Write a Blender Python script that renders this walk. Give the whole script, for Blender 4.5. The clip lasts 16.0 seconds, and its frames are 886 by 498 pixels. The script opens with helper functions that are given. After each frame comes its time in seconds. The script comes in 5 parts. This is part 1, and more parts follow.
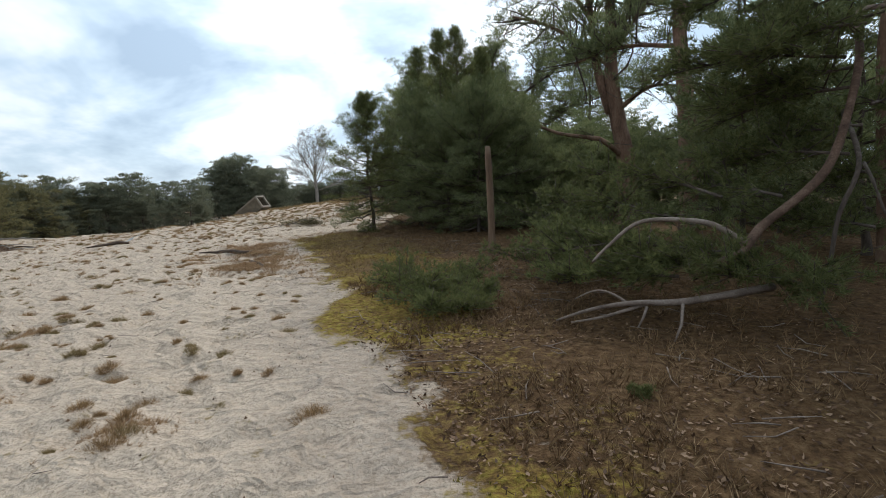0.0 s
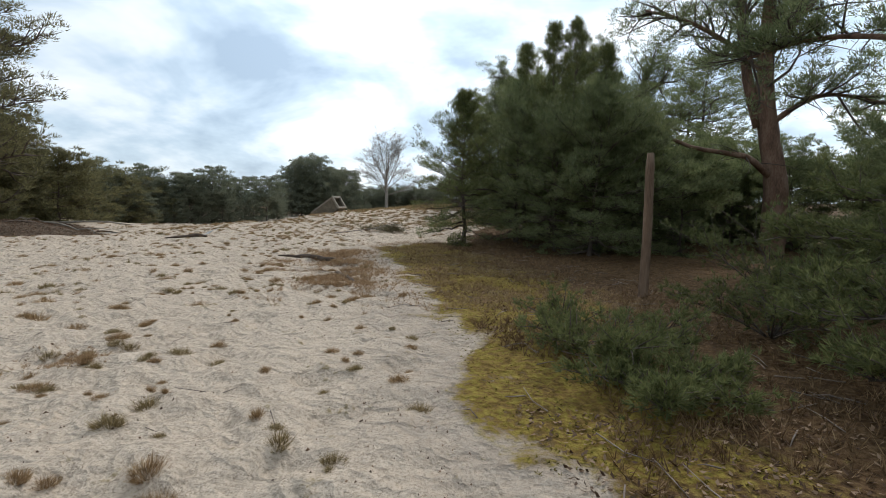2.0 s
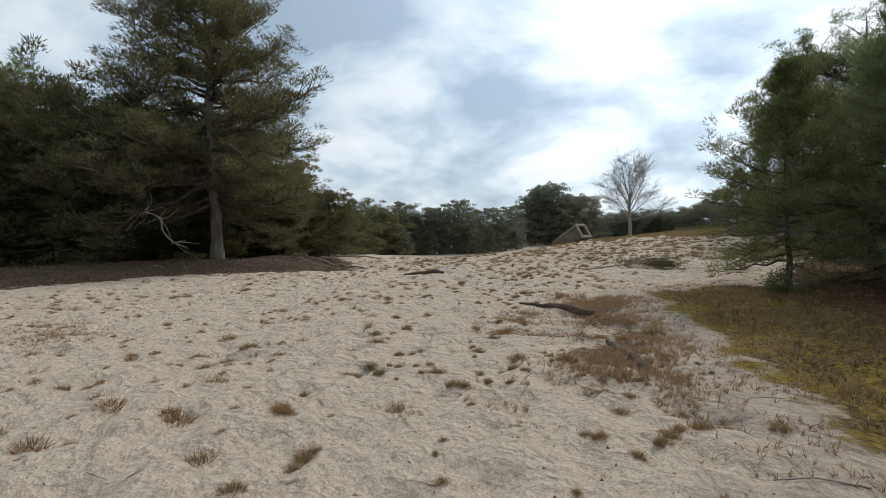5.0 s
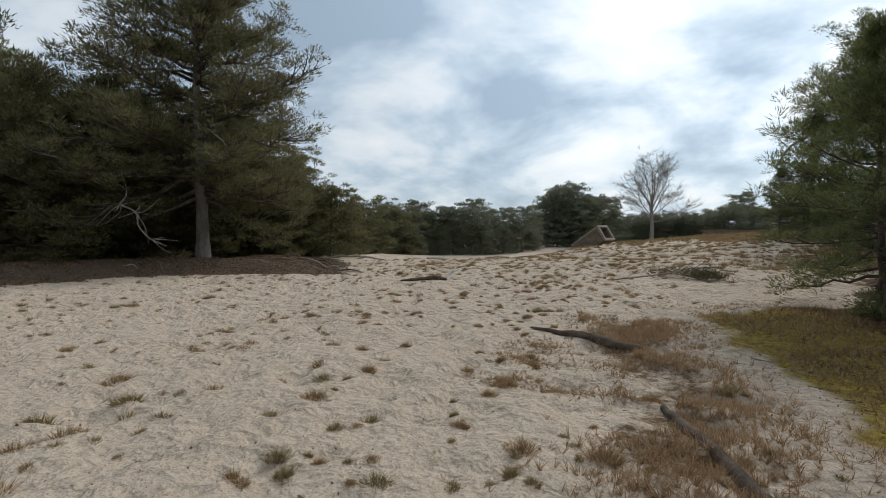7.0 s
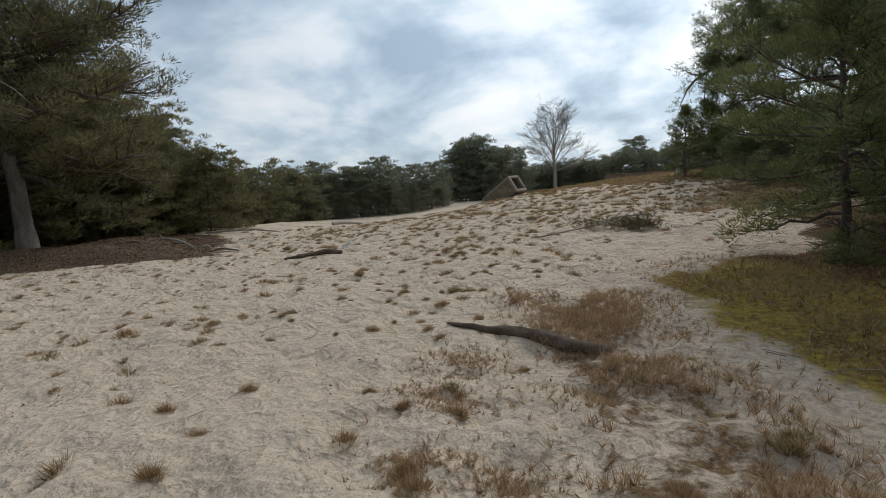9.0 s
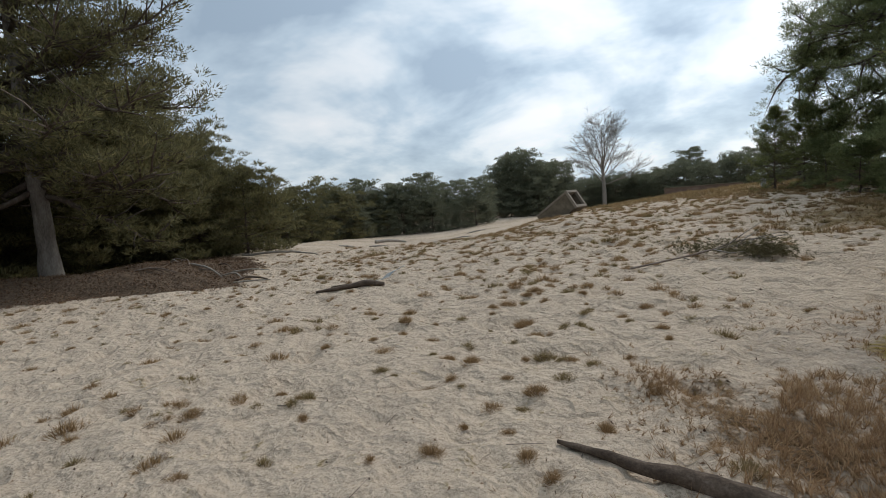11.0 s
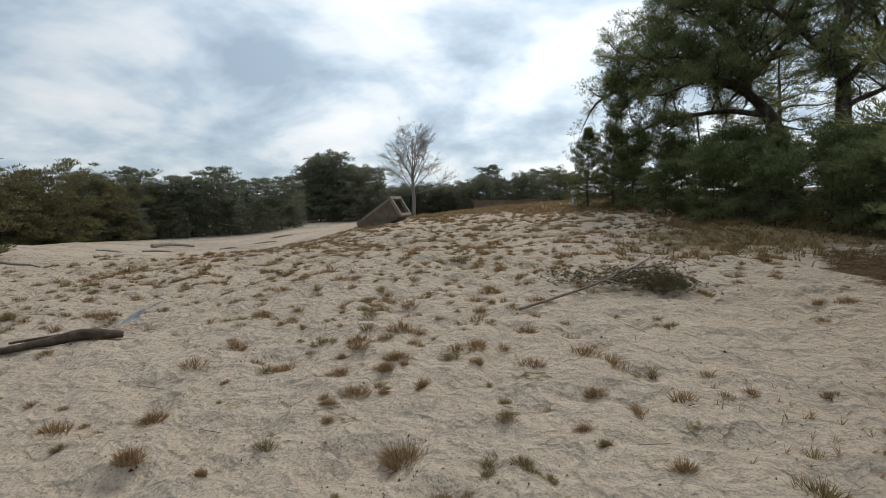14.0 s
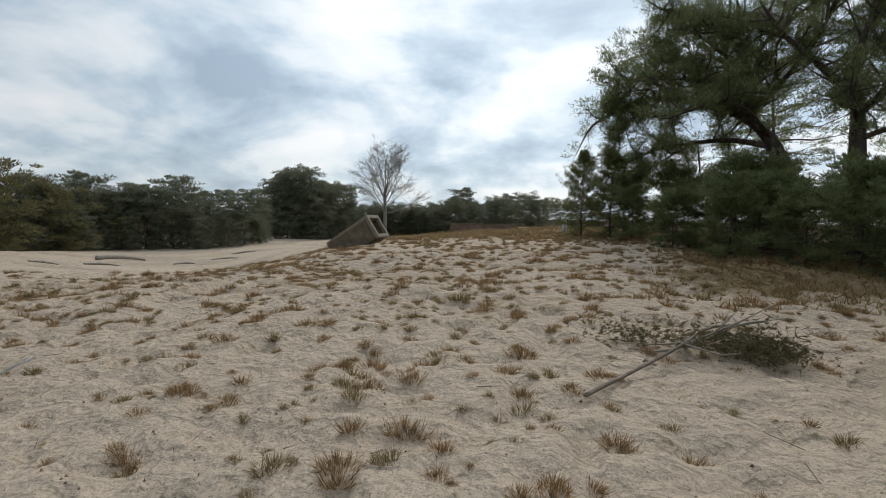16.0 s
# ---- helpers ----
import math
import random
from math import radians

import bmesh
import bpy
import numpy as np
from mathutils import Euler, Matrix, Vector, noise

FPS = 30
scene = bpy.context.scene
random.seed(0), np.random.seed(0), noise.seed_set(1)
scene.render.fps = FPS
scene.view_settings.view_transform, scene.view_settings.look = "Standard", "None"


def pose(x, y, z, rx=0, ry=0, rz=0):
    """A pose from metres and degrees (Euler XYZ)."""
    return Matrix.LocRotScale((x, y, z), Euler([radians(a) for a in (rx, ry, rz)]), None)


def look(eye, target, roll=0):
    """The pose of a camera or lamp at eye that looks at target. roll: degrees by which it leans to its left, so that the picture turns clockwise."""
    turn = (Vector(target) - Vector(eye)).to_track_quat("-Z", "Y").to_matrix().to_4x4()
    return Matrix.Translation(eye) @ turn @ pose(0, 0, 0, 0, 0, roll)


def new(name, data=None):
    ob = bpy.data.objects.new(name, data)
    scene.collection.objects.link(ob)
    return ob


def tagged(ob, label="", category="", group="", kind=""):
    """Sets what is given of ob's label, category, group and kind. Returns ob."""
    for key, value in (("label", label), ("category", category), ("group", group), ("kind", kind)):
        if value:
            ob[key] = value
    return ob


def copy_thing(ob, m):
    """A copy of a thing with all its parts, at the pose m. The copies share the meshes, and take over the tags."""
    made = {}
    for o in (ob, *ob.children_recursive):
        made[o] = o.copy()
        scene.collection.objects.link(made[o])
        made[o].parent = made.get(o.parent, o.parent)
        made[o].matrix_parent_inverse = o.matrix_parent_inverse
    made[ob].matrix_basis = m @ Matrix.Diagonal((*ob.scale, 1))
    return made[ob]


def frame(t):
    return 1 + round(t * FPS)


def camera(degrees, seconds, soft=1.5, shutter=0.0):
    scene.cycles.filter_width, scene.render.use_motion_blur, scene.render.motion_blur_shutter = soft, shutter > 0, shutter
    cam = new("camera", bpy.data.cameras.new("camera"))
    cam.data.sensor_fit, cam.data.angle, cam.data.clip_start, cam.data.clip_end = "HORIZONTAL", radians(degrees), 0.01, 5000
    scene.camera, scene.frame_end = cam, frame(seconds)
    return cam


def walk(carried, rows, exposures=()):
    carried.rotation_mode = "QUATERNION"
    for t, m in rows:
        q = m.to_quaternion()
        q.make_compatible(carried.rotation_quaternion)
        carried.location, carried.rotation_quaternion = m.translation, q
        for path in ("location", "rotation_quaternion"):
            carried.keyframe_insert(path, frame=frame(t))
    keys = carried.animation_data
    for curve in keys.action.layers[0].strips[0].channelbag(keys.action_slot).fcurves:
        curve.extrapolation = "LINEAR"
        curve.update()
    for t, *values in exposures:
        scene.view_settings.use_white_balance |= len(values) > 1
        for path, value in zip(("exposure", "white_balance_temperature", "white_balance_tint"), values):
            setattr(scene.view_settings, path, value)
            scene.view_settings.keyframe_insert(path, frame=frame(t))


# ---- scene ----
cam = camera(84.0, 16.0, soft=0.8)
METRES, EYE, TILT, LEAN, TURN = 17.9, 1.5, 0.0, 0.0, 0.0
ROWS = [
    (0.0, 0.0, 0.0, 0.0, -0.4, -7.27, 3.16),
    (0.5, -0.0203, 0.0254, 0.0014, 1.01, -6.87, 2.26),
    (1.0, -0.0381, 0.0562, 0.0023, 5.26, -6.7, 2.71),
    (1.5, -0.0558, 0.0841, 0.0019, 9.07, -5.71, 0.42),
    (2.0, -0.068, 0.1114, 0.0005, 7.04, -5.88, -0.78),
    (2.5, -0.0842, 0.141, 0.0012, 8.45, -5.47, 2.46),
    (3.0, -0.1025, 0.1686, 0.0032, 13.23, -5.11, -0.38),
    (3.5, -0.1154, 0.1997, 0.0034, 19.45, -5.07, 0.27),
    (4.0, -0.1297, 0.2283, 0.0004, 28.28, -3.13, 1.28),
    (6.5, -0.1905, 0.3706, 0.0004, 35.88, -2.62, 1.25),
    (7.0, -0.204, 0.3985, 0.0013, 35.9, -2.52, 0.52),
    (7.5, -0.2151, 0.4308, 0.0004, 31.7, -3.69, 0.41),
    (8.0, -0.2322, 0.4605, -0.0028, 31.26, -5.03, 1.2),
    (8.5, -0.2438, 0.4901, -0.0035, 27.13, -7.31, 1.44),
    (9.0, -0.2608, 0.519, -0.0003, 25.36, -7.75, 4.24),
    (11.5, -0.3492, 0.6395, 0.0028, 34.42, -4.5, 5.48),
    (12.0, -0.3662, 0.6644, 0.001, 40.52, -5.37, 6.06),
    (12.5, -0.3781, 0.6918, -0.0005, 29.24, -8.63, 4.32),
    (13.0, -0.393, 0.7187, -0.0002, 23.53, -8.09, 3.2),
    (13.5, -0.4053, 0.742, 0.0009, 15.8, -6.05, 2.14),
    (14.0, -0.4157, 0.7708, 0.0008, 8.27, -6.12, 1.43),
    (14.5, -0.4296, 0.7996, -0.001, 6.27, -5.07, 1.01),
    (15.0, -0.4376, 0.8258, -0.0012, 3.83, -5.81, 0.44),
    (15.5, -0.4472, 0.8538, 0.0006, 3.18, -5.17, 1.05),
    (16.0, -0.458, 0.8801, 0.0007, 4.76, -3.66, -0.99),
]
walk(cam, [(t, pose(0, 0, EYE, TILT, LEAN, TURN) @ pose(METRES * x, METRES * y, METRES * z, 90 + pitch, roll, yaw)) for t, x, y, z, yaw, pitch, roll in ROWS],
     exposures=[(0.0, 0.26, 6350, 10), (3.0, 0.17, 6400, 10), (6.5, -0.10, 6500, 10), (9.0, -0.17, 6480, 10), (12.0, -0.14, 6520, 10), (16.0, -0.20, 6620, 10)])

# ---- light: cloudy sky, weak wide sun behind the clouds ahead ----
SUN_ELEV, SUN_AZ = 42.0, -14.0            # azimuth to the left of +y, degrees
world = bpy.data.worlds.new("cloudy_sky")
scene.world = world
world.use_nodes = True
wn, wl = world.node_tree.nodes, world.node_tree.links
wn.clear()


def wnode(kind, **props):
    n = wn.new(kind)
    for k, v in props.items():
        if k == "op":
            n.operation = v
    return n


w_out = wn.new("ShaderNodeOutputWorld")
w_sky = wn.new("ShaderNodeTexSky")
w_sky.sky_type, w_sky.sun_disc = "NISHITA", False
w_sky.sun_elevation, w_sky.sun_rotation = radians(SUN_ELEV), radians(-SUN_AZ)
w_clear = wn.new("ShaderNodeBackground")
w_clear.inputs["Strength"].default_value = 0.11
wl.new(w_sky.outputs[0], w_clear.inputs["Color"])
w_co = wn.new("ShaderNodeTexCoord")
w_sep = wn.new("ShaderNodeSeparateXYZ")
wl.new(w_co.outputs["Generated"], w_sep.inputs[0])
w_z = wnode("ShaderNodeMath", op="MAXIMUM")
wl.new(w_sep.outputs["Z"], w_z.inputs[0])
w_z.inputs[1].default_value = 0.0
w_za = wnode("ShaderNodeMath", op="ADD")
wl.new(w_z.outputs[0], w_za.inputs[0])
w_za.inputs[1].default_value = 0.34
w_flat = wn.new("ShaderNodeCombineXYZ")
for axis in ("X", "Y"):
    d = wnode("ShaderNodeMath", op="DIVIDE")
    wl.new(w_sep.outputs[axis], d.inputs[0])
    wl.new(w_za.outputs[0], d.inputs[1])
    wl.new(d.outputs[0], w_flat.inputs[axis])
w_flat.inputs["Z"].default_value = 3.7
w_n1 = wn.new("ShaderNodeTexNoise")
w_n1.inputs["Scale"].default_value, w_n1.inputs["Detail"].default_value = 1.9, 5.0
w_n1.inputs["Roughness"].default_value, w_n1.inputs["Distortion"].default_value = 0.55, 0.2
wl.new(w_flat.outputs[0], w_n1.inputs["Vector"])
w_ramp = wn.new("ShaderNodeValToRGB")
ce = w_ramp.color_ramp
ce.elements[0].position, ce.elements[0].color = 0.37, (0.39, 0.50, 0.62, 1)
ce.elements[1].position, ce.elements[1].color = 0.67, (0.975, 1.0, 1.03, 1)
e = ce.elements.new(0.47)
e.color = (0.55, 0.675, 0.79, 1)
e = ce.elements.new(0.57)
e.color = (0.81, 0.89, 0.955, 1)
wl.new(w_n1.outputs["Fac"], w_ramp.inputs[0])
w_cloud = wn.new("ShaderNodeBackground")
w_cloud.inputs["Strength"].default_value = 0.95
w_dot = wn.new("ShaderNodeVectorMath")
w_dot.operation = "DOT_PRODUCT"
wl.new(w_co.outputs["Generated"], w_dot.inputs[0])
w_dot.inputs[1].default_value = (-math.sin(radians(SUN_AZ)) * math.cos(radians(SUN_ELEV)), math.cos(radians(SUN_AZ)) * math.cos(radians(SUN_ELEV)), math.sin(radians(SUN_ELEV)))
w_glow = wn.new("ShaderNodeMapRange")     # clouds are brighter the nearer they stand to the sun
w_glow.interpolation_type = "SMOOTHSTEP"
w_glow.inputs["From Min"].default_value, w_glow.inputs["From Max"].default_value = 0.45, 1.0
w_glow.inputs["To Min"].default_value, w_glow.inputs["To Max"].default_value = 0.95, 1.42
wl.new(w_dot.outputs["Value"], w_glow.inputs["Value"])
wl.new(w_glow.outputs[0], w_cloud.inputs["Strength"])
wl.new(w_ramp.outputs[0], w_cloud.inputs["Color"])
w_mix = wn.new("ShaderNodeMixShader")
w_mix.inputs[0].default_value = 0.88
wl.new(w_clear.outputs[0], w_mix.inputs[1])
wl.new(w_cloud.outputs[0], w_mix.inputs[2])
wl.new(w_mix.outputs[0], w_out.inputs[0])

sun = new("sun", bpy.data.lights.new("sun", "SUN"))
sun.data.energy, sun.data.angle, sun.data.color = 1.75, radians(11), (1.0, 0.95, 0.88)
_e, _a = radians(SUN_ELEV), radians(SUN_AZ)
sun.matrix_world = look((-math.sin(_a) * math.cos(_e) * 50, math.cos(_a) * math.cos(_e) * 50, math.sin(_e) * 50), (0, 0, 0))


# ---- materials ----
def material(name, stops, scale=6.0, rough=0.85, bump=0.3, bump_scale=None, detail=6.0, island=0.0, stretch=(1, 1, 1), spec=0.25, fine=0.35, fine_scale=None):
    """A two-scale noise material: colour stops over coarse noise, fine noise for grain, and relief."""
    m = bpy.data.materials.new(name)
    m.use_nodes = True
    n, l = m.node_tree.nodes, m.node_tree.links
    b = n["Principled BSDF"]
    b.inputs["Roughness"].default_value = rough
    b.inputs["Specular IOR Level"].default_value = spec
    co = n.new("ShaderNodeTexCoord")
    mp = n.new("ShaderNodeMapping")
    mp.inputs["Scale"].default_value = stretch
    l.new(co.outputs["Object"], mp.inputs["Vector"])
    a = n.new("ShaderNodeTexNoise")
    a.inputs["Scale"].default_value, a.inputs["Detail"].default_value = scale, detail
    l.new(mp.outputs[0], a.inputs["Vector"])
    f = n.new("ShaderNodeTexNoise")
    f.inputs["Scale"].default_value, f.inputs["Detail"].default_value = fine_scale or scale * 9, 3.0
    l.new(mp.outputs[0], f.inputs["Vector"])
    mix = n.new("ShaderNodeMix")
    mix.inputs["Factor"].default_value = fine
    l.new(a.outputs["Fac"], mix.inputs["A"])
    l.new(f.outputs["Fac"], mix.inputs["B"])
    value = mix.outputs["Result"]
    if island:
        g = n.new("ShaderNodeNewGeometry")
        mi = n.new("ShaderNodeMix")
        mi.inputs["Factor"].default_value = island
        l.new(value, mi.inputs["A"])
        l.new(g.outputs["Random Per Island"], mi.inputs["B"])
        value = mi.outputs["Result"]
    r = n.new("ShaderNodeValToRGB")
    lo, hi = 0.32, 0.68
    for i, c in enumerate(stops):
        p = lo + (hi - lo) * i / max(1, len(stops) - 1)
        el = r.color_ramp.elements[i] if i < 2 and len(stops) > 1 else r.color_ramp.elements.new(p)
        el.position, el.color = p, (*c, 1)
    l.new(value, r.inputs[0])
    l.new(r.outputs[0], b.inputs["Base Color"])
    if bump:
        bn = n.new("ShaderNodeTexNoise")
        bn.inputs["Scale"].default_value, bn.inputs["Detail"].default_value = bump_scale or scale * 4, 5.0
        l.new(mp.outputs[0], bn.inputs["Vector"])
        bp = n.new("ShaderNodeBump")
        bp.inputs["Strength"].default_value, bp.inputs["Distance"].default_value = bump, 0.02
        l.new(bn.outputs["Fac"], bp.inputs["Height"])
        l.new(bp.outputs[0], b.inputs["Normal"])
    return m


def leafy(m, share=0.52):
    """Lets some light through thin needles and blades."""
    n, l = m.node_tree.nodes, m.node_tree.links
    b = n["Principled BSDF"]
    t = n.new("ShaderNodeBsdfTranslucent")
    l.new(b.inputs["Base Color"].links[0].from_socket, t.inputs["Color"])
    x = n.new("ShaderNodeMixShader")
    x.inputs[0].default_value = share
    l.new(b.outputs[0], x.inputs[1])
    l.new(t.outputs[0], x.inputs[2])
    l.new(x.outputs[0], n["Material Output"].inputs["Surface"])
    return m


NEEDLES = material("pine_needles", [(0.114, 0.135, 0.059), (0.189, 0.216, 0.096), (0.260, 0.277, 0.129)], 1.3, 0.6, 0, island=0.35, fine_scale=9)
NEEDLES_OLIVE = material("olive_pine_needles", [(0.081, 0.077, 0.037), (0.145, 0.134, 0.062), (0.222, 0.195, 0.092)], 1.1, 0.6, 0, island=0.35, fine_scale=8)
NEEDLES_BLUE = material("blue_green_pine_needles", [(0.084, 0.099, 0.036), (0.143, 0.158, 0.058), (0.196, 0.203, 0.080)], 2.2, 0.55, 0, island=0.4, fine_scale=14)
# the belt's needles: greyer green, with the haze of distance mixed into the colour
NEEDLES_FAR_HAZED = material("hazed_far_pine_needles", [(0.107, 0.115, 0.080), (0.165, 0.175, 0.118), (0.223, 0.229, 0.149)], 0.5, 0.7, 0, island=0.35, fine_scale=4)
NEEDLES_DRY = material("dry_branch_needles", [(0.085, 0.072, 0.034), (0.14, 0.12, 0.062), (0.20, 0.17, 0.095)], 4, 0.7, 0, island=0.4)
for _m in (NEEDLES, NEEDLES_OLIVE, NEEDLES_BLUE, NEEDLES_FAR_HAZED, NEEDLES_DRY):
    leafy(_m)
BARK = material("grey_brown_pine_bark", [(0.042, 0.033, 0.027), (0.095, 0.073, 0.058), (0.17, 0.138, 0.116)], 5, 0.9, 0.9, 14, stretch=(1, 1, 0.28))
BARK_RED = material("reddish_pine_bark", [(0.075, 0.045, 0.03), (0.17, 0.10, 0.066), (0.27, 0.18, 0.125)], 4, 0.85, 0.7, 16, stretch=(1, 1, 0.35))
BARK_GREY = material("pale_grey_plated_bark", [(0.075, 0.062, 0.052), (0.16, 0.138, 0.118), (0.27, 0.238, 0.205)], 4, 0.9, 0.9, 12, stretch=(1, 1, 0.3))
BARK_PALE = material("weathered_grey_wood", [(0.16, 0.14, 0.12), (0.28, 0.25, 0.21), (0.40, 0.36, 0.31)], 9, 0.85, 0.5, 30, stretch=(1, 1, 0.5))
TWIG_GREY = material("bare_twigs", [(0.20, 0.175, 0.15), (0.32, 0.28, 0.24)], 3, 0.85, 0)
LIMB = material("weathered_reddish_limb", [(0.11, 0.082, 0.066), (0.20, 0.155, 0.125), (0.31, 0.255, 0.215)], 7, 0.85, 0.6, 24)
LIMB_RED = material("dark_reddish_limb", [(0.055, 0.034, 0.024), (0.115, 0.070, 0.048), (0.20, 0.135, 0.097)], 6, 0.85, 0.7, 20)
LOG = material("dark_rotten_log", [(0.035, 0.025, 0.018), (0.082, 0.058, 0.042), (0.155, 0.118, 0.09)], 7, 0.9, 0.9, 22)
POST = material("brown_timber_post", [(0.10, 0.062, 0.04), (0.19, 0.125, 0.082), (0.27, 0.19, 0.13)], 5, 0.85, 0.5, 20, stretch=(1, 1, 0.15))
TUFT = material("brown_grass_tufts", [(0.194, 0.120, 0.056), (0.304, 0.195, 0.098), (0.417, 0.283, 0.155)], 3, 0.8, 0, island=0.7)
TUFT_GREEN = material("olive_grass_tufts", [(0.153, 0.112, 0.050), (0.245, 0.182, 0.085), (0.351, 0.266, 0.135)], 3, 0.8, 0, island=0.7)
GOLD = material("golden_dry_grass", [(0.17, 0.112, 0.050), (0.29, 0.200, 0.095), (0.40, 0.29, 0.155)], 0.7, 0.75, 0, island=0.5, fine_scale=5)
BROWN_GRASS = material("brown_dead_grass", [(0.23, 0.14, 0.075), (0.36, 0.235, 0.132), (0.47, 0.335, 0.205)], 0.9, 0.8, 0, island=0.5, fine_scale=6)
FOREST_GRASS = material("reddish_forest_grass", [(0.105, 0.058, 0.026), (0.18, 0.108, 0.050), (0.26, 0.17, 0.088)], 0.9, 0.8, 0, island=0.5, fine_scale=6)
LEAF = material("dead_leaves", [(0.070, 0.038, 0.020), (0.145, 0.083, 0.046), (0.24, 0.155, 0.095)], 2, 0.75, 0, island=0.75)
MOSS_TUFT = material("yellow_green_moss", [(0.11, 0.085, 0.018), (0.19, 0.15, 0.030), (0.28, 0.22, 0.05)], 1.4, 0.9, 0, island=0.5)
CONCRETE = material("gravelly_brown_concrete", [(0.086, 0.069, 0.049), (0.146, 0.119, 0.085), (0.238, 0.198, 0.144)], 5, 0.9, 0.7, 45, fine=0.5, fine_scale=60)
CONCRETE_PALE = material("pale_concrete_rim", [(0.162, 0.135, 0.108), (0.248, 0.210, 0.167), (0.346, 0.295, 0.239)], 7, 0.9, 0.4, 40)
BRICK = material("brown_wall", [(0.11, 0.075, 0.058), (0.17, 0.12, 0.095), (0.22, 0.165, 0.135)], 1.5, 0.9, 0.4, 8)
ROOF = material("pale_roof", [(0.42, 0.44, 0.46), (0.55, 0.57, 0.58)], 0.4, 0.7, 0)
PLASTIC = material("pale_torn_sheet", [(0.34, 0.36, 0.37), (0.50, 0.52, 0.53), (0.64, 0.65, 0.65)], 6, 0.6, 0.3)
for _m in (TUFT, TUFT_GREEN, GOLD, BROWN_GRASS):
    leafy(_m, 0.4)


def ground_material():
    m = bpy.data.materials.new("sand_and_forest_floor")
    m.use_nodes = True
    n, l = m.node_tree.nodes, m.node_tree.links
    b = n["Principled BSDF"]
    b.inputs["Roughness"].default_value, b.inputs["Specular IOR Level"].default_value = 0.95, 0.1
    co = n.new("ShaderNodeTexCoord")

    def noise_tex(scale, detail=5.0, rough=0.55):
        t = n.new("ShaderNodeTexNoise")
        t.inputs["Scale"].default_value, t.inputs["Detail"].default_value, t.inputs["Roughness"].default_value = scale, detail, rough
        l.new(co.outputs["Object"], t.inputs["Vector"])
        return t.outputs["Fac"]

    def ramp(value, stops):
        r = n.new("ShaderNodeValToRGB")
        for i, (p, c) in enumerate(stops):
            el = r.color_ramp.elements[i] if i < 2 else r.color_ramp.elements.new(p)
            el.position, el.color = p, (*c, 1)
        l.new(value, r.inputs[0])
        return r.outputs[0]

    def blend(fac, a, c):
        x = n.new("ShaderNodeMix")
        x.data_type = "RGBA"
        l.new(fac, x.inputs[0])
        l.new(a, x.inputs[6])
        l.new(c, x.inputs[7])
        return x.outputs[2]

    def math_node(op, a, c, clamp=False):
        x = n.new("ShaderNodeMath")
        x.operation, x.use_clamp = op, clamp
        for i, v in enumerate((a, c)):
            if isinstance(v, float):
                x.inputs[i].default_value = v
            else:
                l.new(v, x.inputs[i])
        return x.outputs[0]

    def zone(name, wobble, gain):
        a = n.new("ShaderNodeAttribute")
        a.attribute_name = name
        w = math_node("ADD", math_node("MULTIPLY", math_node("SUBTRACT", wobble, 0.5), 1.5), math_node("MULTIPLY", math_node("SUBTRACT", small, 0.5), 1.3))
        v = math_node("ADD", a.outputs["Fac"], w)
        return math_node("ADD", math_node("MULTIPLY", math_node("SUBTRACT", v, 0.5), gain), 0.5, True)

    big, mid, small, grain = noise_tex(0.35), noise_tex(2.4, 6.0), noise_tex(14, 5.0, 0.65), noise_tex(55, 4.0, 0.75)
    sand = ramp(big, [(0.3, (0.52, 0.410, 0.303)), (0.7, (0.62, 0.502, 0.380))])
    # dirt and specks, plus dent shade coloured in where the bump noise is low
    sand_dirt_and_dent_shade = ramp(small, [(0.37, (0.17, 0.125, 0.088)), (0.54, (0.58, 0.463, 0.345))])
    sand = blend(math_node("MULTIPLY", math_node("SUBTRACT", 1.05, mid), 0.75, True), sand, sand_dirt_and_dent_shade)
    specks = ramp(grain, [(0.37, (0.16, 0.122, 0.088)), (0.49, (0.60, 0.497, 0.395))])
    sand = blend(math_node("MULTIPLY", small, 0.95), sand, specks)
    grey = ramp(small, [(0.33, (0.15, 0.118, 0.092)), (0.6, (0.36, 0.30, 0.245))])
    litter = ramp(small, [(0.3, (0.045, 0.025, 0.012)), (0.5, (0.108, 0.062, 0.029)), (0.72, (0.19, 0.12, 0.062))])
    moss = ramp(small, [(0.3, (0.10, 0.066, 0.018)), (0.45, (0.18, 0.112, 0.032)), (0.56, (0.225, 0.165, 0.034)), (0.72, (0.30, 0.235, 0.055))])
    gold = ramp(small, [(0.3, (0.15, 0.098, 0.050)), (0.5, (0.25, 0.175, 0.092)), (0.7, (0.35, 0.262, 0.15))])
    heath = ramp(small, [(0.3, (0.070, 0.045, 0.030)), (0.5, (0.125, 0.087, 0.060)), (0.7, (0.19, 0.142, 0.10))])
    colour = blend(math_node("MULTIPLY", zone("grey", mid, 2.0), 0.5), sand, grey)
    colour = blend(zone("gold", mid, 2.2), colour, gold)
    colour = blend(zone("litter", mid, 3.0), colour, litter)
    colour = blend(zone("moss", mid, 2.0), colour, moss)
    colour = blend(zone("heath", mid, 4.0), colour, heath)
    l.new(colour, b.inputs["Base Color"])
    bp = n.new("ShaderNodeBump")
    bp.inputs["Strength"].default_value, bp.inputs["Distance"].default_value = 1.0, 0.065
    warp = n.new("ShaderNodeMix")                 # wobbled places, for uneven footprints
    warp.data_type, warp.blend_type = "RGBA", "LINEAR_LIGHT"
    warp.inputs[0].default_value = 0.16
    wob = n.new("ShaderNodeTexNoise")
